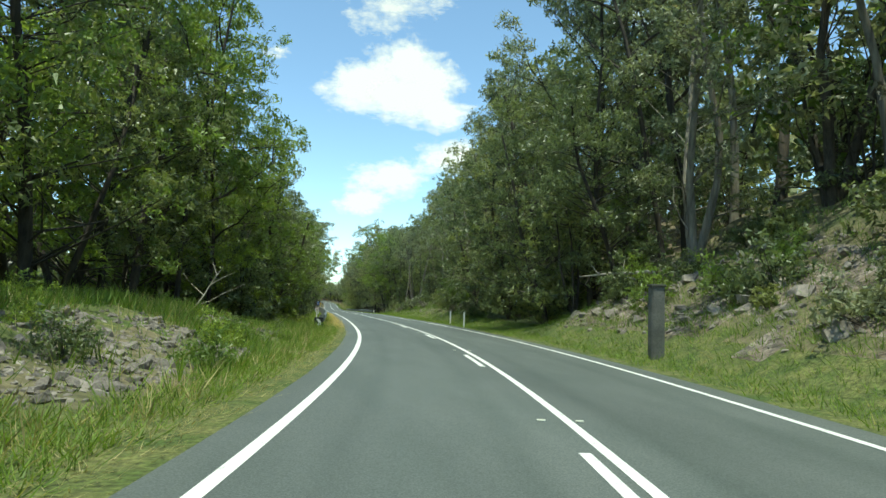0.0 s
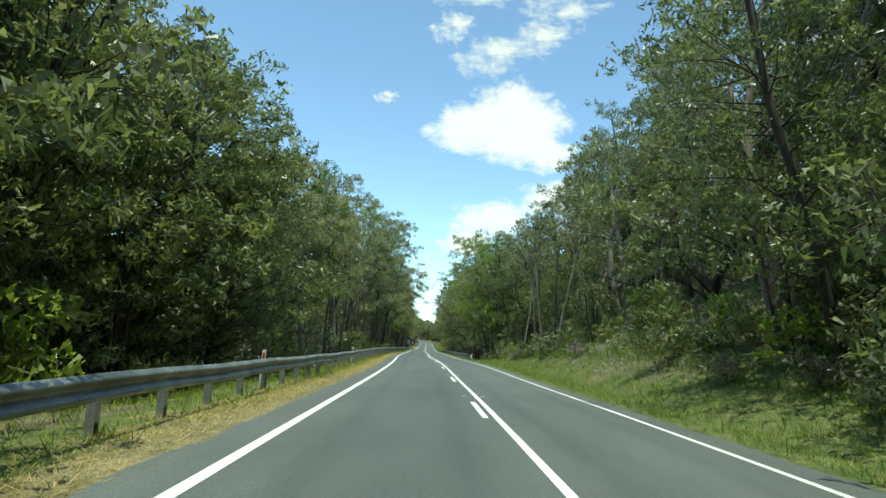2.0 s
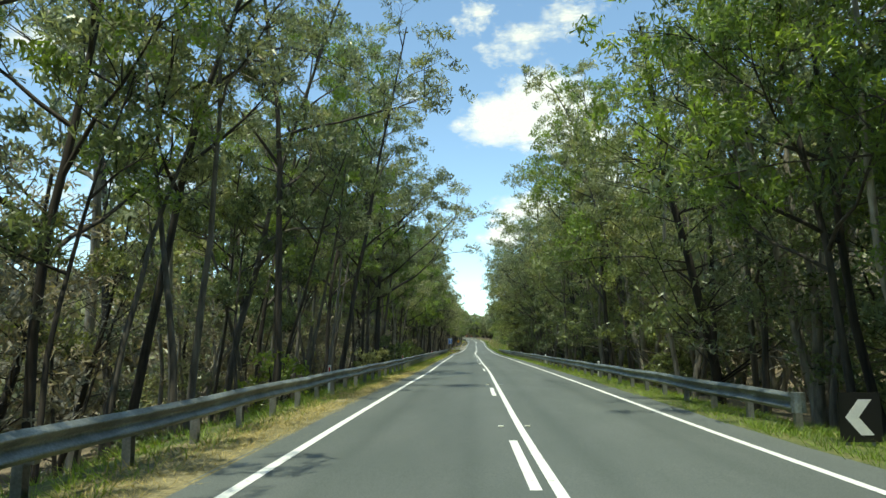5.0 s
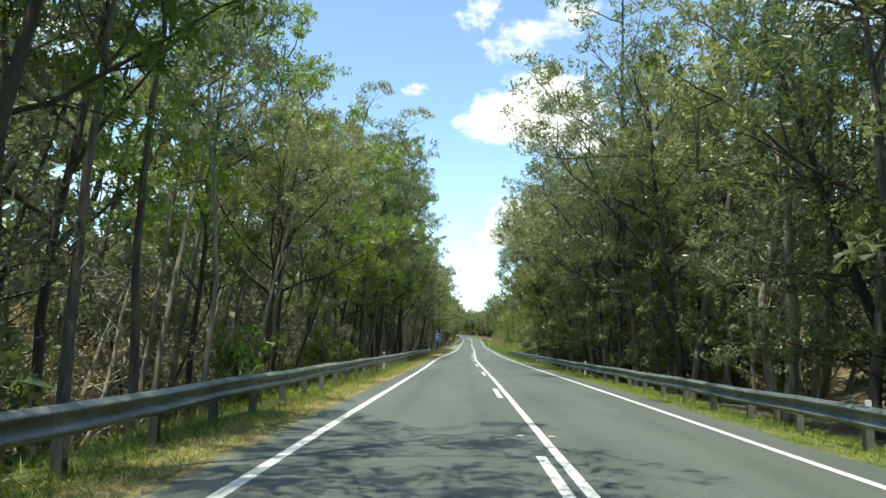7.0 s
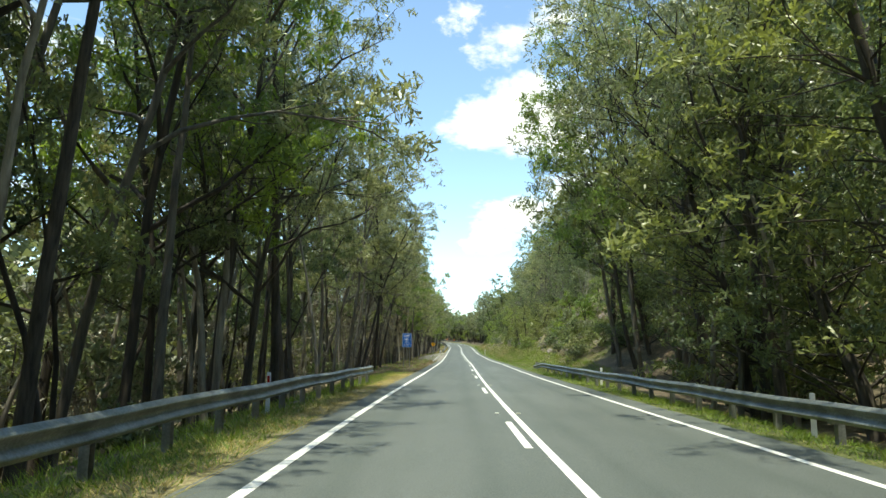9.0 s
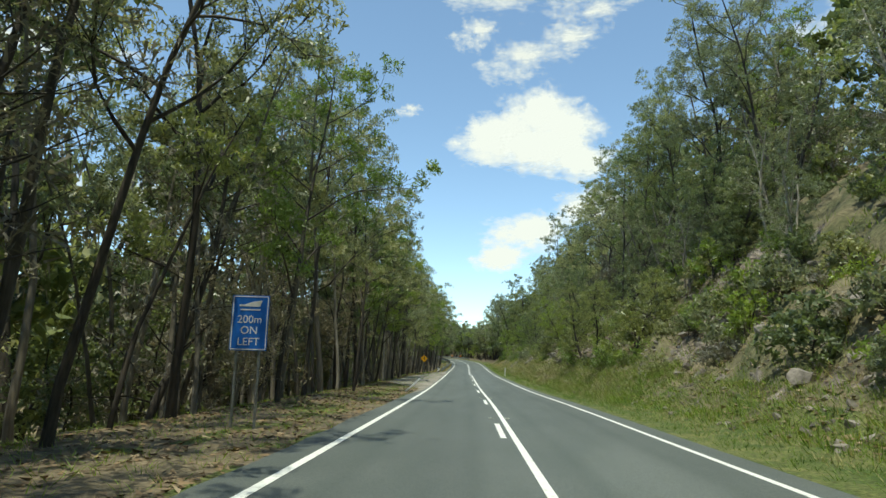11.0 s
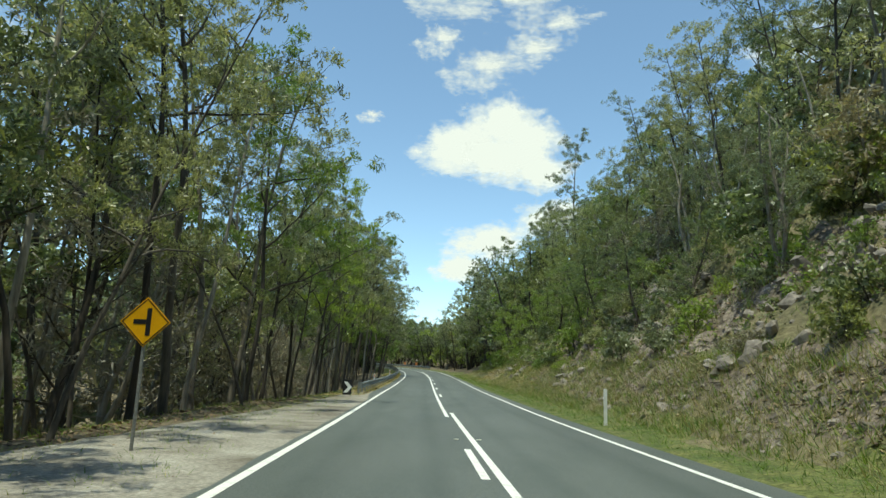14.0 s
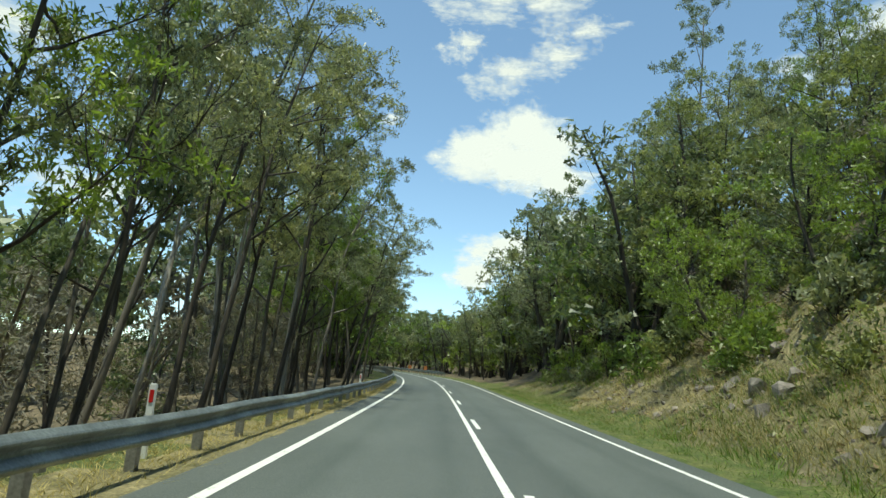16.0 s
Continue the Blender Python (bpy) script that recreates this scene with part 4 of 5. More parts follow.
def over_skyline(ob, m, side):
    """The share of a tree's crown that stands out over the fitted height cap."""
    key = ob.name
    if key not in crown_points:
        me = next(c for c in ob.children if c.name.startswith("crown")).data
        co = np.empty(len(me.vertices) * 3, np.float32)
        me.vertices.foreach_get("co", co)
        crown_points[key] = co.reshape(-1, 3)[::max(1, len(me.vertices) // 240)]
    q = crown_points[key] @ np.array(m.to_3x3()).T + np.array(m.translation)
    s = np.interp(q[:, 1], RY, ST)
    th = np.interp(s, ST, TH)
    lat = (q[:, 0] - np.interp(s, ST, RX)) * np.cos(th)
    return float((q[:, 2] - np.interp(s, ST, RZ) > skyline_cap(s, lat, side)).mean())


def plant(kinds, s, lat, scale=1.0, turn=None, tip=(0.0, 0.0), rng=singles, grow=1.25):
    """Plants a tree, shrunk until it fits under the skyline's height cap."""
    ob = rng.choice(kinds) if isinstance(kinds, list) else kinds
    turn = rng.uniform(0, 360) if turn is None else turn
    p = place(s, lat, 0.1)
    stretch = rng.uniform(0.92, 1.1)
    tree = any(c.name.startswith("crown") for c in ob.children) and ob not in SHRUB
    size = scale * (grow if tree else 1.0)
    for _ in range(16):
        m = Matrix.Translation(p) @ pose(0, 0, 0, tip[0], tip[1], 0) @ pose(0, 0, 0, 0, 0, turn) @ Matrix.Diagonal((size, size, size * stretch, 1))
        if not tree or over_skyline(ob, m, 1 if lat > 0 else -1) < 0.13:
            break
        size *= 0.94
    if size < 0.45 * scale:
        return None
    planted.append((p.x, p.y))
    c = copy_thing(ob, m)
    c.matrix_basis = m
    return c


def row(seed, side, s0, s1, gap, lat0, lat1, kinds, low, high, apart=1.2, lean=0.0):
    """A loose row of trees along one side of the road; lean tips them towards it."""
    rng = random.Random(seed)
    s = s0 + gap * rng.random()
    while s < s1:
        lat = side * rng.uniform(lat0, lat1)
        p = at(s, lat)
        if not any((p.x - x) ** 2 + (p.y - y) ** 2 < apart ** 2 for x, y in planted):
            plant(kinds, s, lat, rng.uniform(low, high), None, (rng.gauss(0, 2), -side * lean + rng.gauss(0, 2.5)), rng)
        s += gap * rng.uniform(0.55, 1.45)


# left of the road: behind the field
row(1, -1, 14, 40, 4.0, 16, 19, FAR, 0.9, 1.3)
# bright leaf colour stands in for sunlit crowns here
row(2, -1, 36, 64, 3.2, 11, 14, [MID[2], MID[0], MID[2], MID[1]], 0.95, 1.3)
row(3, -1, 16, 64, 4.5, 16, 24, HIGH, 1.1, 1.35, 2)
# behind the first stretch of rail
row(4, -1, 73, 97, 1.7, 8.8, 12.6, [MID[0], MID[1], MID[1], MID[2]], 1.05, 1.4)
row(88, -1, 72, 98, 2.4, 12.8, 16, [FAR[0], FAR[1]], 1.1, 1.4)
row(74, -1, 63, 75, 2.8, 9.6, 12.2, [MID[2], MID[0], MID[3]], 0.95, 1.25)
row(5, -1, 62, 108, 5.0, 16, 20, HIGH, 0.95, 1.15, 2)
# open gum forest below the road
row(6, -1, 106, 268, 6.8, 8.2, 10.5, TALL[:4], 0.9, 1.08, 2, 2.5)
row(7, -1, 104, 268, 9, 15, 20, HIGH, 0.85, 1.1, 2)
row(8, -1, 104, 270, 1.0, 7.4, 14, SAPLING, 0.85, 1.2, 0.9)
row(9, -1, 104, 268, 2.4, 9, 16, SCRUB, 0.8, 1.2, 1.4)
# beside the layby and the last rail
row(10, -1, 264, 310, 5.4, 6.9, 8.6, TALL[:4], 0.9, 1.1, 1.5, 4)
row(75, -1, 310, 350, 5.6, 7.4, 10, TALL[:4], 0.9, 1.1, 1.5, 4)
row(11, -1, 268, 356, 0.85, 8.0, 15, SAPLING, 0.9, 1.25, 0.9)
row(12, -1, 350, 377, 5.4, 7.6, 10.5, TALL[:4], 0.82, 1.0, 2, 3)
row(66, -1, 393, 440, 5.4, 7.6, 10.5, TALL[:4], 0.82, 1.0, 2, 3)
row(13, -1, 350, 390, 1.6, 7.0, 14, SAPLING, 0.85, 1.2)
row(67, -1, 395, 440, 1.6, 7.0, 14, SAPLING, 0.85, 1.2)
row(14, -1, 268, 382, 6.0, 14.5, 20, HIGH, 0.9, 1.1, 2)
row(73, -1, 402, 440, 6.5, 13, 20, HIGH, 0.9, 1.1, 2)
row(15, -1, 268, 440, 2.2, 9.5, 16, SCRUB, 0.8, 1.2, 1.4)
# right of the road: the first bank and the hollow after it
row(21, 1, 20, 52, 3.6, 13, 17, FAR, 0.9, 1.3)
row(22, 1, 20, 56, 3.2, 13.5, 22, HIGH, 1.05, 1.3, 2)
row(23, 1, 50, 92, 3.2, 8.8, 11, MID, 1.0, 1.4)
row(24, 1, 50, 92, 3.8, 12, 18, HIGH, 1.0, 1.2, 2)
# the second bank
row(25, 1, 90, 148, 3.4, 10.5, 13.5, MID, 0.8, 1.2)
row(26, 1, 86, 148, 3.2, 12.5, 20, HIGH, 1.0, 1.25, 2)
# the tall wood behind the second rail
row(27, 1, 146, 262, 3.2, 8.4, 11.5, DENSE, 0.85, 1.25, 1.2, 1)
row(61, 1, 146, 264, 6.0, 12, 18, UNDER, 0.8, 1.3, 1.2)
row(70, 1, 24, 146, 4.6, 14, 23, UNDER, 0.8, 1.2, 1.2)
row(71, 1, 404, 456, 3.0, 8.4, 12.5, FAR, 1.1, 1.5)
row(72, -1, 428, 470, 4.0, 7.5, 11.5, FAR, 1.1, 1.5)
row(62, 1, 262, 440, 5.0, 16, 25, UNDER, 0.6, 1.0, 1.2)
row(28, 1, 146, 266, 4.8, 7.6, 10, TALL, 1.0, 1.18, 1.5, 4)
row(29, 1, 146, 266, 6.0, 13, 20, HIGH, 0.85, 1.05, 2)
# the hill over the cutting
row(30, 1, 262, 440, 4.4, 16.5, 21, TALL, 0.8, 1.05, 2)
row(31, 1, 262, 440, 5.2, 19, 29, HIGH, 0.8, 1.05, 2)
row(32, 1, 262, 440, 6.0, 9.5, 14, MID, 0.4, 0.65)
row(76, 1, 262, 440, 2.6, 13, 19, [UNDER[0], UNDER[1], MID[3], MID[0]], 0.5, 0.8, 1.0)
row(77, 1, 262, 440, 2.4, 13, 22, [SHRUB[0], SHRUB[2], SHRUB[3]], 0.7, 1.4, 0.8)
row(33, 1, 262, 440, 4.0, 16.5, 22, FAR, 0.6, 0.95)
row(34, 1, 262, 430, 2.3, 7.2, 10.5, SHRUB, 0.35, 1.0, 0.7)
row(35, 1, 262, 430, 2.2, 10, 15, SHRUB, 0.5, 1.3, 0.8)
row(53, -1, 104, 170, 3.6, 12, 20, UNDER, 0.7, 1.2, 1.2)
row(83, -1, 170, 388, 2.4, 12, 20, UNDER, 0.7, 1.2, 1.2)
row(89, -1, 388, 450, 4.5, 12, 20, UNDER, 0.7, 1.1, 1.2)
row(55, -1, 165, 380, 14.0, 30, 40, BACK, 1.2, 1.6, 2.5)
row(58, 1, 28, 55, 3.2, 13.5, 17, TALL, 1.0, 1.2, 1.5, 2)
row(60, 1, 56, 76, 3.4, 9.5, 13, TALL, 0.95, 1.15, 1.5, 2)
row(36, 1, 24, 56, 1.6, 7.2, 12, SHRUB, 0.5, 1.0, 0.9)
row(63, 1, 264, 428, 0.85, 6.9, 14, BUSH, 0.5, 1.2, 0.5)
row(64, 1, 20, 56, 1.4, 6.6, 12, BUSH, 0.5, 1.1, 0.6)
row(65, 1, 84, 146, 1.7, 6.4, 11, BUSH, 0.5, 1.2, 0.6)
row(37, 1, 78, 146, 1.7, 6.8, 11, SHRUB, 0.5, 1.1, 0.9)
row(38, -1, 60, 268, 4.0, 7.0, 12, SHRUB, 0.6, 1.1, 0.9)
row(78, 1, 58, 92, 1.7, 7.6, 10.5, [SHRUB[0], SHRUB[2], SHRUB[3], UNDER[2]], 0.6, 1.2, 0.8)
row(79, 1, 100, 150, 2.2, 8.5, 12, [SHRUB[0], SHRUB[2], UNDER[2]], 0.7, 1.2, 0.8)
row(80, -1, 24, 62, 1.5, 5.2, 9.5, [BUSH[1], BUSH[3]], 0.25, 0.55, 0.5)
row(81, -1, 60, 95, 2.2, 9.4, 11.5, [SHRUB[0], SHRUB[2], UNDER[2]], 0.7, 1.1, 0.8)
row(87, 1, 108, 262, 3.0, 7.2, 9.2, [SAPLING[1], SAPLING[3], SAPLING[0]], 0.9, 1.2, 0.9)
row(82, 1, 146, 264, 2.2, 9.5, 13, [UNDER[2], SHRUB[2], SHRUB[0], UNDER[1]], 0.7, 1.2, 0.8)
# single trees that stand out
plant(OLD_GUM, 183, -7.6, 0.82, 40, (0, 3))
plant(OLD_GUM, 202.3, -8.0, 0.85, 150, (0, 3))
plant(HIGH_CROWN, 253, -9.0, 0.95, 40, (0, 1))
plant(HIGH_CROWN, 233.5, -8.2, 0.9, 140, (0, 1))
plant(OLD_GUM, 249, 8.8, 0.85, 70, (0, -3))
plant(TALL[4], 256, 8.0, 1.0, 10, (0, -3))
plant(TALL[4], 243, 8.2, 1.05, 110, (0, -3))
plant(TALL[0], 333.5, -8.2, 1.0, 30, (-3, 9))
LONE_GUM = gum_tree(18, 22, 0.16, 0.42, 4.2, 11, 88, LEAF_GUM, BARK_PALE, "tall pale-trunked gum standing clear of the wood", (0.0, 0.0))
LONE_GUM.matrix_basis = Matrix.Translation(place(430, 22.0, 0.1)) @ pose(0, 0, 0, 0, 0, 40) @ Matrix.Diagonal((1.25, 1.25, 1.42, 1))
plant(TALL[0], 388, -8.6, 0.75, 70, (0, 9), singles, 1.0)
plant(TALL[3], 150, 7.6, 0.95, 150, (0, -3))
plant(TALL[4], 192.9, 8.9, 1.05, 80, (0, -2))
# bright-leaved gums: sunlight on these crowns is put into the leaf colour
plant(TALL[3], 54, -13.5, 1.15, 60, (0, 2))
plant(TALL[3], 46, -15.5, 1.2, 160, (0, 2))
for s_, lat_, k_ in ((418, -6.6, 0.8), (427, -6.4, 1.0), (437, -6.5, 1.0), (447, -6.4, 1.05), (455, -6.4, 1.0)):
    plant(TALL, s_, lat_, k_, None, (0, 4))
for s_, lat_, k_ in ((422, 9.5, 1.0), (430, 8.5, 1.05), (441, 7.5, 1.1), (452, 7.0, 1.1), (462, 7.5, 1.1)):
    plant(TALL[:3], s_, lat_, k_, None, (0, -2))
plant(MID[1], 313.7, 7.4, 0.5, 10)
plant(MID[0], 311.5, 8.0, 0.5, 80)
plant(MID[0], 304, 8.4, 0.6, 200)
plant(MID[2], 334.5, 9.0, 0.72, 50)
plant(MID[2], 395, 8.2, 0.72, 20)
plant(MID[2], 391, 9.6, 0.75, 140)
plant(MID[1], 62.5, 7.6, 0.95, 40)
plant(MID[1], 60.5, 9.2, 1.1, 140)
# tall crowns against the sky on the right
for s_, lat_, k_ in ((124, 10.8, 1.15), (136, 9.8, 1.15), (97, 12.4, 1.15), (104, 12.0, 1.2), (112, 12.2, 1.15),
                     (320, 13.6, 0.95), (326, 13.2, 0.95), (333, 13.6, 0.95), (304, 16.4, 1.15), (309, 15.8, 1.15), (313, 17.0, 1.2), (317, 15.8, 1.15), (322, 16.8, 1.2), (327, 17.5, 1.2), (357, 16.4, 1.15), (362, 17.4, 1.2), (367, 16.2, 1.15), (373, 17.4, 1.2), (379, 16.4, 1.1),
                     (385, 16.2, 1.1), (390, 17.2, 1.2), (395, 16.0, 1.1), (401, 15.6, 1.1), (408, 13.6, 1.0)):
    plant([TALL[0], TALL[2], TALL[4], TALL[4]], s_, lat_, k_, None, (0, -2), random.Random(int(s_)))
for s_, lat_, k_ in ((99, 11.2, 1.4), (108, 11.0, 1.35), (388, 13.6, 1.0), (398, 12.6, 1.0), (404, 11.0, 1.0)):
    plant([MID[1], MID[0]], s_, lat_, k_, None, (0, 0), random.Random(int(s_)))
plant(TALL[1], 370, -10.4, 0.9, 20, (0, 2), singles, 1.0)
plant(TALL[0], 376.5, -10.0, 0.9, 90, (0, 2), singles, 1.0)
plant(TALL[3], 384, -9.4, 0.95, 20, (0, 3), singles, 1.0)
plant(TALL[2], 157, -7.2, 1.0, 60, (0, 5), singles, 1.0)
plant(TALL[0], 168, -7.4, 1.05, 200, (0, 6), singles, 1.0)
for s_, lat_, k_ in ((108.5, -11.6, 1.2), (113, -11.6, 1.2)):
    plant([MID[1], MID[0]], s_, lat_, k_, None, (0, 0), random.Random(int(s_)), 1.0)
for s_, lat_, k_ in ((228, -8.7, 1.1), (238, -9.1, 1.1), (243.5, -8.8, 1.05), (313, -9.2, 1.1), (319, -8.7, 1.05), (326, -9.3, 1.1)):
    plant([TALL[1], TALL[3], TALL[4]], s_, lat_, k_, None, (0, 2 if lat_ < 0 else -2), random.Random(int(s_)))
plant(TALL[3], 66, -12.2, 1.15, 300, (0, 1))
plant(TALL[3], 69.5, -11.0, 1.05, 20, (0, 2))
plant(TALL[4], 187, -9.4, 1.0, 220, (0, 2))
# brighter leaves again imitate crowns in full sun
plant(TALL[3], 57.5, -11.4, 1.15, 60, (0, 2))
plant(TALL[3], 62.5, -10.6, 1.1, 200, (0, 2))
# crowns leaning out over the last rail, and a tall spreading one before the sign
for s_, lat_, k_, tip_ in ((392, -7.4, 0.95, 8), (399, -7.0, 0.95, 9), (406, -6.8, 0.92, 10), (413, -6.4, 0.9, 12), (420, -6.6, 0.9, 10)):
    plant([TALL[0], TALL[1], TALL[2]], s_, lat_, k_, None, (0, tip_), random.Random(int(s_)), 1.0)
plant(HIGH_CROWN, 246, -7.4, 0.95, 40, (0, 4), singles, 1.0)
# dense dark trees close behind the first rail
for s_, lat_, k_ in ((92, -9.4, 1.2), (96, -9.6, 1.25), (99, -10.6, 1.2), (94, -11.6, 1.25), (88, -9.8, 1.2)):
    plant([MID[1], MID[0]], s_, lat_, k_, None, (0, 0), random.Random(int(s_)), 1.0)
# long limbs that shade the edge of the road
for s_, lat_, k_, turn_ in ((243.5, -7.8, 0.68, 200), (240.5, 7.6, 0.8, 90), (208, 8.4, 0.9, 30), (216, 8.6, 0.85, 120), (223.5, 8.3, 0.9, 240), (229.5, 8.4, 0.8, 10)):
    plant(OLD_GUM, s_, lat_, k_, turn_, (0, 5 if lat_ < 0 else -5), singles, 1.0)
# beyond the bend
row(41, 1, 440, 640, 5.0, 9, 15, HIGH, 0.75, 1.0, 2)
row(42, -1, 440, 600, 5.0, 7, 12, HIGH, 0.85, 1.1, 2)
row(68, 1, 455, 560, 2.6, 8.5, 13, FAR, 0.9, 1.3)
row(69, -1, 462, 540, 3.0, 6.5, 11, FAR, 0.8, 1.2)
row(43, 1, 440, 640, 4.0, 9, 16, FAR, 0.7, 1.1)
row(44, -1, 440, 560, 4.0, 8, 16, FAR, 0.7, 1.1)
# deep in the wood on both sides
row(51, -1, 14, 64, 5.5, 24, 36, BACK, 0.9, 1.2, 2.5)
row(52, -1, 64, 100, 5.5, 20, 30, BACK, 0.7, 1.0, 2.5)
row(84, -1, 100, 165, 11.0, 22, 32, BACK, 0.6, 0.9, 2.5)
row(85, -1, 165, 384, 5.5, 20, 30, BACK, 0.7, 1.0, 2.5)
row(90, -1, 384, 450, 12.0, 22, 32, BACK, 0.6, 0.9, 2.5)
row(54, 1, 16, 450, 7.5, 22, 32, BACK, 0.8, 1.1, 2.5)
row(56, 1, 450, 600, 10, 16, 28, BACK, 0.7, 1.0, 3)
row(57, -1, 450, 580, 10, 16, 28, BACK, 0.7, 1.0, 3)


# the wood going on beyond the nearer trees, over the hills
def far_woods(seed, side, number, lat0, lat1, material, label):
    g = np.random.default_rng(seed)
    rng = random.Random(seed)
    crowns = []
    for _ in range(number):
        s, lat = rng.uniform(-50, 700), side * (lat0 + (lat1 - lat0) * rng.random() ** 1.5)
        p = at(s, lat, rise(s, lat))
        h = rng.uniform(8, 16) * (0.45 if side > 0 and s > 430 else 1.0)
        for _ in range(5):
            crowns.append(p + Vector((rng.gauss(0, 2.2), rng.gauss(0, 2.2), h * rng.uniform(0.45, 1.0))))
    tagged(new("far_woods", leaves_mesh("far_woods", crowns, 11, 2.0, 1.8, 1.0, 0.3, seed, material)), label, "forest", kind="stuff")


far_woods(301, -1, 900, 40, 170, LEAF_GUM, "grey-green open forest over the far slopes")
far_woods(302, -1, 700, 38, 170, LEAF_WATTLE, "dark-green forest over the far slopes")
far_woods(303, 1, 900, 31, 160, LEAF_GUM, "grey-green open forest on the hill")
far_woods(304, 1, 700, 31, 160, LEAF_WATTLE, "dark-green forest on the hill")


# a pale fallen branch, raised above the first bank to fit the camera's view
tubes = Tubes()
rng = random.Random(5)
log = limb(rng, Vector((0, 0, 0)), Vector((-0.2, 1, 0.02)), 4.4, 0.05, 0.0, 7)
tubes.add(log, [0.085 - 0.008 * i for i in range(8)], 7)
for i, d in ((3, (0.5, 0.5, 0.6)), (5, (-0.4, 0.7, 0.5)), (6, (0.3, 0.6, -0.4))):
    tubes.add(limb(rng, log[i], Vector(d), 0.9, 0.1, 0.0, 3), [0.035, 0.028, 0.02, 0.01], 5)
fallen = new("fallen_branch", mesh_of("fallen_branch", tubes.verts, tubes.faces, BARK_PALE, True))
tagged(fallen, "pale bare fallen branch held above the bank", "branch")
fallen.matrix_basis = Matrix.Translation(at(52.2, 8.8, 3.0)) @ pose(0, 0, 0, 0, 0, heading(52) + 6)


# a bare dead sapling on the mound
tubes = Tubes()
rng = random.Random(8)
stem = limb(rng, Vector((0, 0, -0.2)), Vector((0.35, 0.1, 1)), 2.6, 0.1, 0.0, 6)
tubes.add(stem, [0.04 - 0.005 * i for i in range(7)], 6)
for i, d, n in ((2, (1, 0.2, 0.35), 1.9), (3, (-0.7, 0.3, 0.6), 1.2), (4, (0.8, -0.2, 0.7), 1.0), (5, (-0.3, 0.2, 0.8), 0.7)):
    tubes.add(limb(rng, stem[i], Vector(d), n, 0.1, 0.0, 4), [0.022, 0.018, 0.014, 0.009, 0.005], 5)
dead = new("dead_sapling", mesh_of("dead_sapling", tubes.verts, tubes.faces, BARK_PALE, True))
tagged(dead, "bare pale dead sapling standing in the long grass", "dead tree")
dead.matrix_basis = Matrix.Translation(place(50.5, -9.2, 0.0))


# ---- grass ----
def grass(name, seed, number, s0, s1, lat0, lat1, tall, material, label, patch=0.0, bare=None):
    """Blades of grass over a stretch of verge."""
    g = np.random.default_rng(seed)
    rng = random.Random(seed)
    verts, faces = [], []
    while len(faces) < number:
        s, lat = rng.uniform(s0, s1), rng.uniform(lat0, lat1)
        if abs(lat) < LANE + 0.75 or noise.noise(Vector((s * 0.5, lat * 0.8, seed))) < patch - 0.6 * rng.random():
            continue
        if bare and rng.random() < 0.9 and any(q[0] < s < q[1] and q[2] < lat < q[3] for q in bare):
            continue
        p = at(s, lat, rise(s, lat) - 0.02)
        for _ in range(6):
            q = p + Vector((rng.gauss(0, 0.09), rng.gauss(0, 0.09), 0))
            a, h = rng.uniform(0, 6.28), tall * rng.uniform(0.35, 1.1)
            w = 0.006 + 0.028 * h * rng.random()
            d = Vector((math.cos(a), math.sin(a), 0))
            tipv = q + (q - p) * 1.2 + Vector((rng.gauss(0, 0.3 * h), rng.gauss(0, 0.3 * h), h))
            k = len(verts)
            verts += [q - d * w, q + d * w, tipv]
            faces.append((k, k + 1, k + 2))
    return tagged(new(name, mesh_of(name, verts, faces, material)), label, "grass", kind="stuff")


HEAPS = ((33, 41.5, -8.1, -5.2), (44.5, 50, -7.6, -5.2))
grass("grass", 60, 34000, 22, 64, -6.8, -4.2, 0.20, GRASS, "uneven green grass beside the road", -0.2, HEAPS)
grass("grass", 77, 14000, 22, 64, -13, -4.8, 0.5, GRASS, "tall clumps of weeds in the roadside field", 0.15, HEAPS)
grass("grass", 78, 9000, 22, 64, -13, -4.4, 0.36, DRY_GRASS, "straw-coloured grass clumps in the field", 0.12, HEAPS)
grass("grass", 61, 60000, 22, 64, -17, -6, 0.38, GRASS, "long green grass in the roadside field", -0.4, HEAPS)
grass("grass", 62, 16000, 22, 66, -5.2, -3.85, 0.09, DRY_GRASS, "short dry grass along the road's edge", -0.2)
grass("grass", 63, 90000, 60, 262, -4.9, -3.85, 0.09, DRY_GRASS, "short dry mown grass beside the rail", -0.15)
grass("grass", 79, 22000, 172, 236, -5.2, -3.85, 0.13, GRASS, "green grass between the road and the rail", -0.1)
grass("grass", 64, 60000, 60, 264, -8.0, -4.4, 0.22, GRASS, "green grass under and behind the rail", -0.3)
grass("grass", 65, 70000, 18, 148, 3.95, 7.5, 0.20, GRASS, "green grass on the verge under the bank", -0.3)
grass("grass", 66, 44000, 146, 264, 3.9, 6.5, 0.14, GRASS, "short green grass beside the rail", -0.1)
grass("grass", 67, 34000, 258, 430, 3.95, 5.6, 0.14, GRASS, "green grass at the foot of the cutting", -0.2)
grass("grass", 76, 26000, 258, 318, 5.2, 7.2, 0.24, GRASS, "longer green grass under the bank", -0.2)
grass("grass", 75, 40000, 262, 430, 4.6, 8.2, 0.17, DRY_GRASS, "dry straw grass among the green at the cutting's foot", -0.1)
grass("grass", 68, 30000, 366, 430, -6.0, -3.85, 0.11, DRY_GRASS, "dry grass beside the last rail", -0.25)
grass("grass", 69, 26000, 262, 376, -11, -3.9, 0.16, GRASS, "thin grass under the trees beside the layby", 0.1)
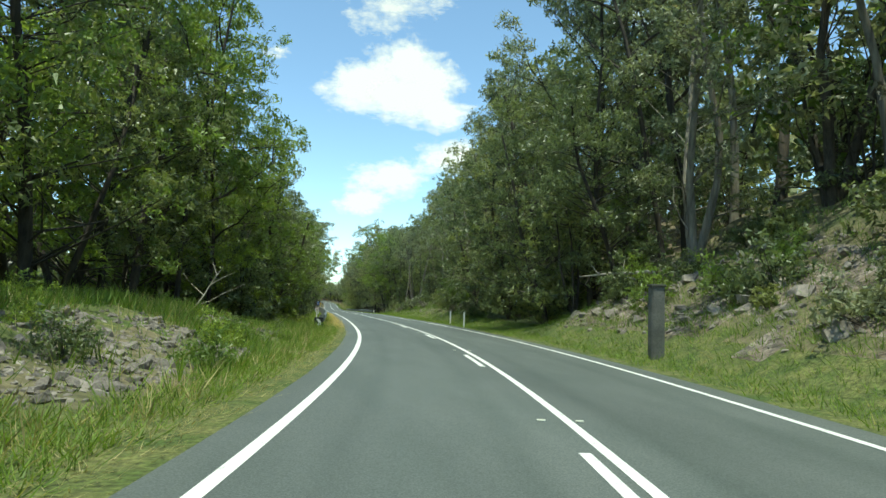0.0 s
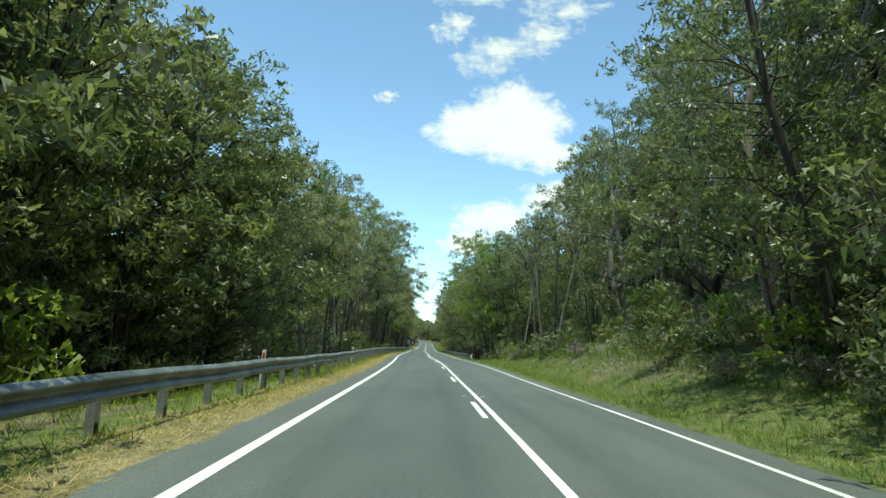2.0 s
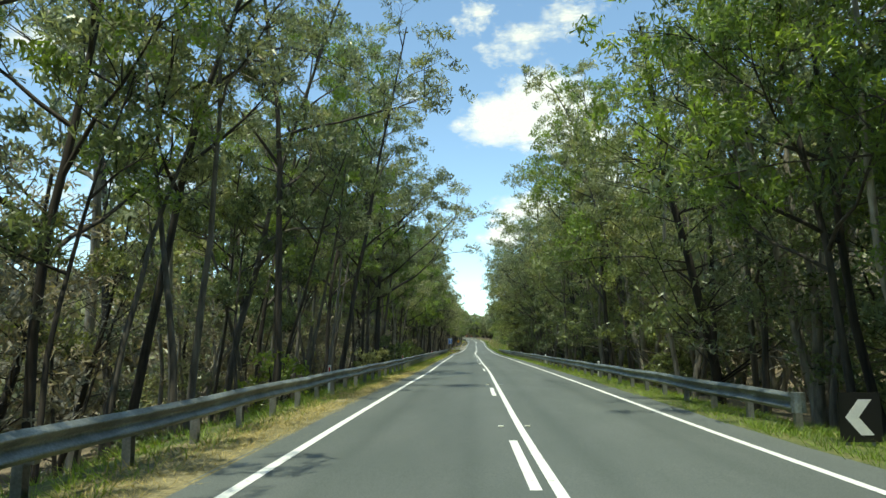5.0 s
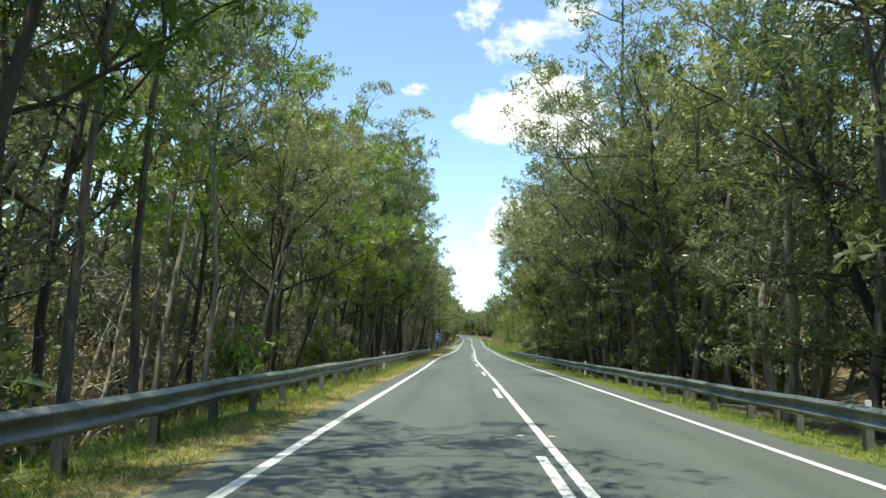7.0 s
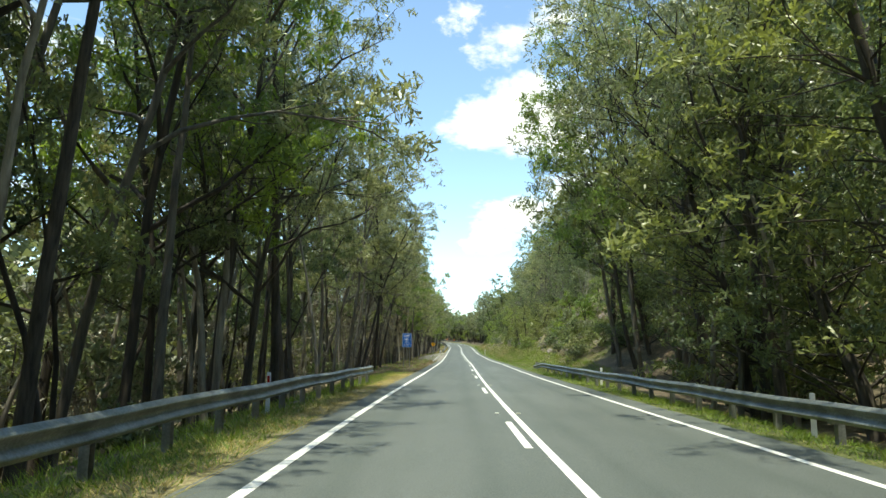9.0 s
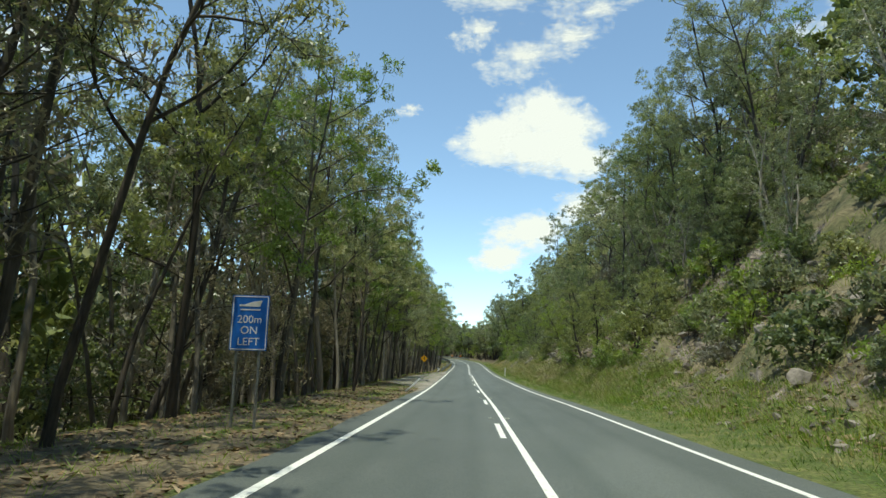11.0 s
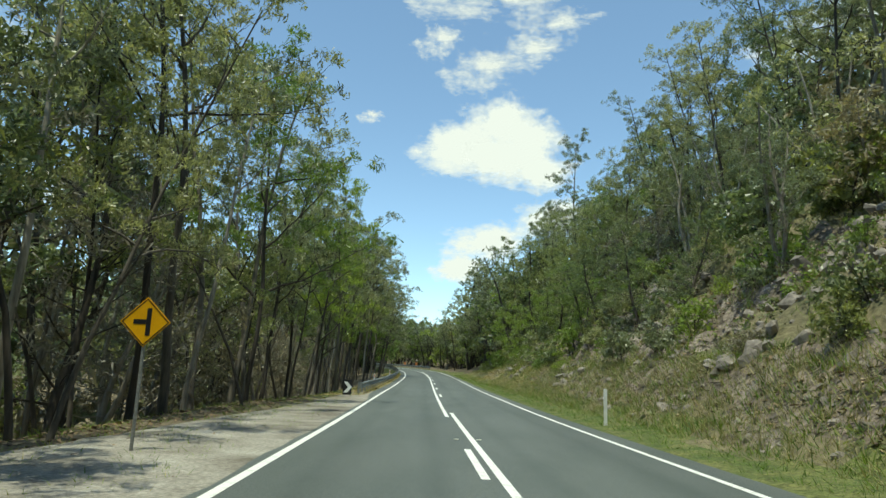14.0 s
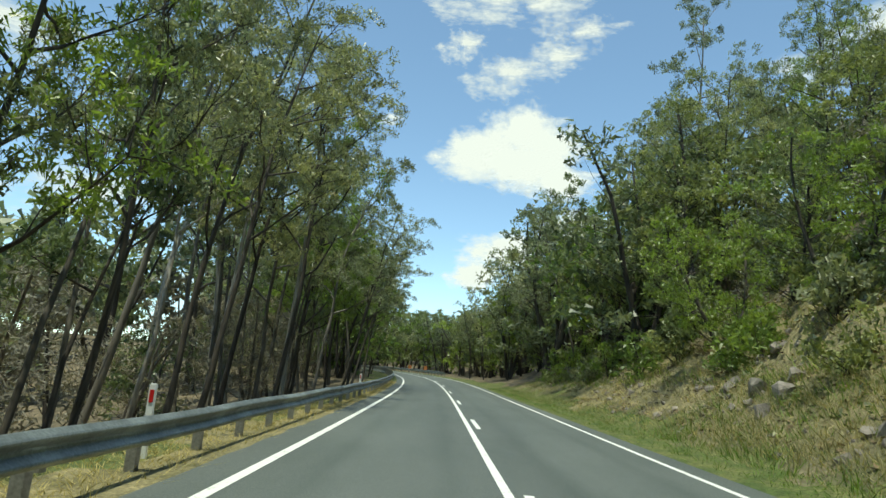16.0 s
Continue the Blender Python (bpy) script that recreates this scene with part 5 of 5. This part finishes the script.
grass("grass", 70, 26000, 264, 430, 6.8, 14, 0.40, GRASS, "tufts of long grass on the cutting", -0.1)
grass("grass", 71, 16000, 20, 58, 6.0, 13, 0.34, GRASS, "long grass on the first bank", -0.1)
grass("grass", 72, 36000, 78, 146, 6.8, 12, 0.4, GRASS, "long grass on the second bank", -0.15)
grass("grass", 73, 50000, 264, 430, 6.4, 14, 0.28, DRY_GRASS, "dry straw grass on the cutting", 0.05)
grass("grass", 80, 32000, 296, 392, 5.0, 7.4, 0.3, DRY_GRASS, "long straw grass under the rocks", -0.1)
grass("grass", 81, 34000, 292, 392, 4.8, 7.8, 0.28, GRASS, "long green grass under the rocks", -0.05)
grass("grass", 74, 14000, 372, 406, 5.2, 11, 0.2, DRY_GRASS, "pale straw grass on the bare end of the cutting", -0.2)


def litter(seed, number, s0, s1, lat0, lat1, label):
    """Fallen leaves and bark lying on the ground."""
    rng = random.Random(seed)
    verts, faces = [], []
    while len(faces) < number:
        s, lat = rng.uniform(s0, s1), rng.uniform(lat0, lat1)
        if noise.noise(Vector((s * 0.35, lat * 0.7, seed))) < -0.1 - 0.5 * rng.random():
            continue
        if 307 < s < 366 and -6.6 < lat < -4.0 and rng.random() < 0.75:
            continue
        p = at(s, lat, rise(s, lat) + 0.02)
        a, w, h = rng.uniform(0, 6.28), rng.uniform(0.02, 0.06), rng.uniform(0.06, 0.22)
        d, e = Vector((math.cos(a), math.sin(a), rng.gauss(0, 0.15))), Vector((-math.sin(a), math.cos(a), rng.gauss(0, 0.3)))
        k = len(verts)
        verts += [p - d * h / 2 + e * w, p - d * h / 2 - e * w, p + d * h / 2 + Vector((0, 0, 0.03 * rng.random()))]
        faces.append((k, k + 1, k + 2))
    tagged(new("leaf_litter", mesh_of("leaf_litter", verts, faces, LITTER)), label, "leaf litter", kind="stuff")


litter(91, 15000, 262, 376, -9.5, -3.9, "brown fallen leaves and bark beside the layby")
litter(92, 16000, 104, 262, -11, -6.2, "brown fallen leaves under the trees behind the rail")
litter(93, 30000, 264, 405, 5.4, 12, "brown leaves and broken bits on the cutting")


# ---- stones ----
def stone_mesh(seed, flat=0.6):
    """An angular broken block."""
    rng = random.Random(seed)
    bm = bmesh.new()
    for _ in range(18):
        v = Vector((rng.uniform(-1, 1), rng.uniform(-1, 1), rng.uniform(-1, 1)))
        k = (0.55 * max(abs(v.x), abs(v.y), abs(v.z)) + 0.45 * v.length) * rng.uniform(0.88, 1.3)
        bm.verts.new((v.x / k * 0.5, v.y / k * 0.5, v.z / k * 0.5 * flat))
    bmesh.ops.convex_hull(bm, input=bm.verts)
    bmesh.ops.delete(bm, geom=[v for v in bm.verts if not v.link_faces], context="VERTS")
    me = bpy.data.meshes.new("rock")
    bm.to_mesh(me)
    bm.free()
    me.materials.append(STONE)
    return me


STONES = [stone_mesh(70 + i, 0.45 + 0.06 * i) for i in range(7)]


def rocks(name, label, seed, number, s0, s1, lat0, lat1, low, high, slope, mask=0.0):
    rng = random.Random(seed)
    t = tagged(new(name), label, "rocks")
    for _ in range(number):
        for _try in range(20):
            s, lat = rng.uniform(s0, s1), rng.uniform(lat0, lat1)
            if noise.noise(Vector((s * 0.16, lat * 0.45, seed))) > mask:
                break
        size = low + (high - low) * rng.random() ** 2.2
        o = new("rock", rng.choice(STONES))
        o.parent = t
        o.matrix_basis = Matrix.Translation(place(s, lat, -size * 0.05)) @ pose(0, 0, 0, rng.uniform(-35, 35), slope + rng.uniform(-30, 30), rng.uniform(0, 360)) @ Matrix.Diagonal((size, size * rng.uniform(0.6, 1.1), size, 1))


rocks("rubble_bank", "heap of broken brown and grey stones in the grass", 81, 290, 33, 41.5, -8.0, -5.3, 0.1, 0.34, 15, -9)
rocks("rubble_bank", "heap of broken brown stones at the end of the mound", 87, 110, 44.5, 50, -7.6, -5.4, 0.08, 0.28, 15, -9)
rocks("rocky_bank", "broken brown rock showing through the first bank", 82, 210, 34, 57, 6.4, 10.5, 0.22, 0.7, -35, -0.25)
rocks("rocky_bank", "brown rock and rubble on the second bank", 83, 120, 92, 122, 6.8, 12, 0.15, 0.7, -30)
rocks("rock_cutting", "steep cutting of broken brown and grey rock", 84, 170, 270, 318, 7.2, 13.5, 0.22, 0.75, -40)
rocks("rock_cutting", "steep cutting with ledges of brown rock", 88, 235, 318, 355, 6.4, 13, 0.2, 0.75, -40, 0.1)
rocks("rock_cutting", "broken ledges of pinkish brown rock over the verge", 86, 235, 355, 392, 6.0, 12.5, 0.2, 0.75, -40, 0.1)
rocks("rock_cutting", "rubble at the foot of the cutting", 85, 170, 300, 405, 5.6, 9, 0.08, 0.34, -30)

def scree(label, seed, number, s0, s1, lat0, lat1, low, high, mask):
    """Small loose stones, too many to count, joined."""
    rng = random.Random(seed)
    shapes = []
    for me in STONES:
        co = np.empty(len(me.vertices) * 3, np.float32)
        me.vertices.foreach_get("co", co)
        shapes.append((co.reshape(-1, 3), [tuple(f.vertices) for f in me.polygons]))
    verts, faces, base = [], [], 0
    while number:
        s, lat = rng.uniform(s0, s1), rng.uniform(lat0, lat1)
        if noise.noise(Vector((s * 0.22, lat * 0.5, seed))) < mask:
            continue
        number -= 1
        co, fs = rng.choice(shapes)
        size = low + (high - low) * rng.random() ** 2.5
        m = Matrix.Translation(place(s, lat, size * 0.1)) @ pose(0, 0, 0, rng.uniform(-40, 40), rng.uniform(-50, 10), rng.uniform(0, 360)) @ Matrix.Diagonal((size, size * rng.uniform(0.5, 1.0), size, 1))
        verts.append(co @ np.array(m.to_3x3()).T + np.array(m.translation))
        faces += [tuple(k + base for k in f) for f in fs]
        base += len(co)
    tagged(new("scree", mesh_of("scree", np.concatenate(verts).tolist(), faces, STONE)), label, "stones", kind="stuff")


scree("loose broken stones over the rock cutting", 95, 4200, 270, 405, 5.2, 14, 0.08, 0.42, -0.1)
scree("small broken stones in the grassy heap", 97, 1100, 33, 41.5, -8.1, -5.2, 0.05, 0.24, -0.3)
scree("loose stones at the foot of the first bank", 96, 900, 34, 57, 5.8, 11, 0.07, 0.35, -0.1)
scree("loose stones on the grassy second bank", 97, 700, 90, 124, 6.2, 11, 0.07, 0.35, 0.0)

def thicket(label, seed, number, s0, s1, lat0, lat1, material, leaf):
    """Low scrub that covers a slope in patches, too tangled to count."""
    rng = random.Random(seed)
    tips = []
    while number:
        s, lat = rng.uniform(s0, s1), rng.uniform(lat0, lat1)
        if noise.noise(Vector((s * 0.25, lat * 0.4, seed))) < -0.05:
            continue
        number -= 1
        high = rng.uniform(0.25, 1.0)
        for _ in range(rng.randint(4, 8)):
            tips.append(place(s + rng.gauss(0, 0.35), lat + rng.gauss(0, 0.35), high * rng.uniform(0.15, 1.0)))
    tagged(new("slope_scrub", leaves_mesh("slope_scrub", tips, 26, 0.3, leaf[0], leaf[1], 0.2, seed, material)), label, "scrub", kind="stuff")


thicket("low green scrub growing over the rocky cutting", 121, 150, 318, 398, 6.3, 13, LEAF_WATTLE, (0.17, 0.07))
thicket("grey-green low scrub between the rocks", 122, 130, 300, 398, 6.0, 13, LEAF_GUM, (0.17, 0.06))
thicket("bright green low growth on the cutting", 123, 70, 300, 398, 5.9, 12, LEAF_LIGHT, (0.16, 0.07))
thicket("dry brown scrub between the rocks", 124, 70, 300, 398, 6.2, 13, LEAF_DRY, (0.16, 0.05))
thicket("green scrub along the foot of the cutting", 126, 140, 296, 392, 5.3, 8.0, LEAF_WATTLE, (0.15, 0.06))
thicket("olive scrub along the foot of the cutting", 127, 120, 296, 392, 5.3, 8.0, LEAF_GUM, (0.15, 0.05))
thicket("tangled green scrub on the second bank", 125, 130, 76, 140, 6.2, 11, LEAF_WATTLE, (0.16, 0.065))
thicket("grey-green scrub on the second bank", 128, 90, 76, 140, 6.0, 11, LEAF_GUM, (0.16, 0.055))

# ---- clouds, far off ----
def cloud_material(name, low, high, falloff, gain, glow):
    m, nt, b = mat(name)
    nt.nodes.remove(b)
    tc = nt.nodes.new("ShaderNodeTexCoord")
    info = nt.nodes.new("ShaderNodeObjectInfo")
    shift = nt.nodes.new("ShaderNodeVectorMath")
    shift.operation = "MULTIPLY_ADD"
    shift.inputs[1].default_value = (1.4, 1.4, 1.4)
    nt.links.new(tc.outputs["Object"], shift.inputs[0])
    nt.links.new(info.outputs["Random"], shift.inputs[2])
    n = node(nt, "ShaderNodeTexNoise", Scale=1.5, Detail=10.0, Roughness=0.66)
    nt.links.new(shift.outputs[0], n.inputs["Vector"])
    length = nt.nodes.new("ShaderNodeVectorMath")
    length.operation = "LENGTH"
    nt.links.new(tc.outputs["Object"], length.inputs[0])
    fall = node(nt, "ShaderNodeMapRange")
    fall.inputs["From Min"].default_value, fall.inputs["From Max"].default_value = 1.0, 0.0
    fall.inputs["To Min"].default_value, fall.inputs["To Max"].default_value = -falloff, falloff + 0.15
    nt.links.new(length.outputs["Value"], fall.inputs["Value"])
    add = nt.nodes.new("ShaderNodeMath")
    add.operation = "ADD"
    nt.links.new(fall.outputs[0], add.inputs[0])
    swing = nt.nodes.new("ShaderNodeMath")
    swing.operation = "MULTIPLY_ADD"
    swing.inputs[1].default_value, swing.inputs[2].default_value = gain, 0.5 - 0.5 * gain
    nt.links.new(n.outputs["Fac"], swing.inputs[0])
    nt.links.new(swing.outputs[0], add.inputs[1])
    edge = node(nt, "ShaderNodeMapRange")
    edge.inputs["From Min"].default_value, edge.inputs["From Max"].default_value = low, high
    nt.links.new(add.outputs[0], edge.inputs["Value"])
    em = node(nt, "ShaderNodeEmission", Color=(0.94, 0.96, 1.0, 1), Strength=glow)
    tr = nt.nodes.new("ShaderNodeBsdfTransparent")
    mix = nt.nodes.new("ShaderNodeMixShader")
    nt.links.new(edge.outputs[0], mix.inputs[0])
    nt.links.new(tr.outputs[0], mix.inputs[1])
    nt.links.new(em.outputs[0], mix.inputs[2])
    nt.links.new(mix.outputs[0], nt.nodes["Material Output"].inputs["Surface"])
    return m


CLOUD, WISP = cloud_material("cloud", 0.46, 0.80, 0.55, 1.5, 0.74), cloud_material("thin_cloud", 0.52, 1.1, 0.36, 2.3, 0.70)
CLOUD_MESH = mesh_of("cloud", [(-1, -1, 0), (1, -1, 0), (1, 1, 0), (-1, 1, 0)], [(0, 1, 2, 3)], CLOUD)
WISP_MESH = mesh_of("cloud", [(-1, -1, 0), (1, -1, 0), (1, 1, 0), (-1, 1, 0)], [(0, 1, 2, 3)], WISP)
EYE_MID = Vector((3.0, 200.0, 1.0))
# heading (left positive), height above the horizon, half width, half height, all in degrees
CLOUDS = [
    (-1.2, 19.3, 5.0, 2.9), (-4.6, 21.2, 4.6, 3.6), (-7.4, 19.6, 4.4, 3.4), (-4.0, 18.4, 6.0, 2.6), (-8.0, 17.2, 4.6, 2.2),
    (-3.8, 11.4, 5.2, 2.6), (-9.5, 13.5, 4.5, 2.6), (-1.8, 9.2, 3.4, 1.6),
    (-1.5, 31.2, 5.6, 2.0), (-6.0, 30.8, 5.2, 2.4), (-9.4, 29.0, 4.0, 2.0), (-7.4, 27.0, 4.0, 1.7), (-3.3, 25.6, 4.2, 2.1), (0.6, 27.8, 2.6, 1.6),
    (6.5, 21.5, 1.5, 0.7), (-12.0, 33.5, 6.0, 2.0), (24, 31, 7, 3), (38, 22, 9, 3), (30, 12, 8, 2.5), (-34, 26, 9, 3.5), (17, 7, 7, 2), (-26, 10, 9, 3),
]
for i, (h, e, w, v) in enumerate(CLOUDS):
    r = 4300 - 25 * i
    d = Vector((-math.sin(radians(h)) * math.cos(radians(e)), math.cos(radians(h)) * math.cos(radians(e)), math.sin(radians(e))))
    o = new("cloud", CLOUD_MESH if i < 8 else WISP_MESH)
    p = EYE_MID + d * r
    o.matrix_basis = look(p, EYE_MID) @ Matrix.Diagonal((r * math.tan(radians(w)) * 1.25, r * math.tan(radians(v)) * 1.25, r * math.tan(radians(v)), 1))
    tagged(o, "bright white fair-weather cloud in the blue sky", "cloud", "clouds", "structure")
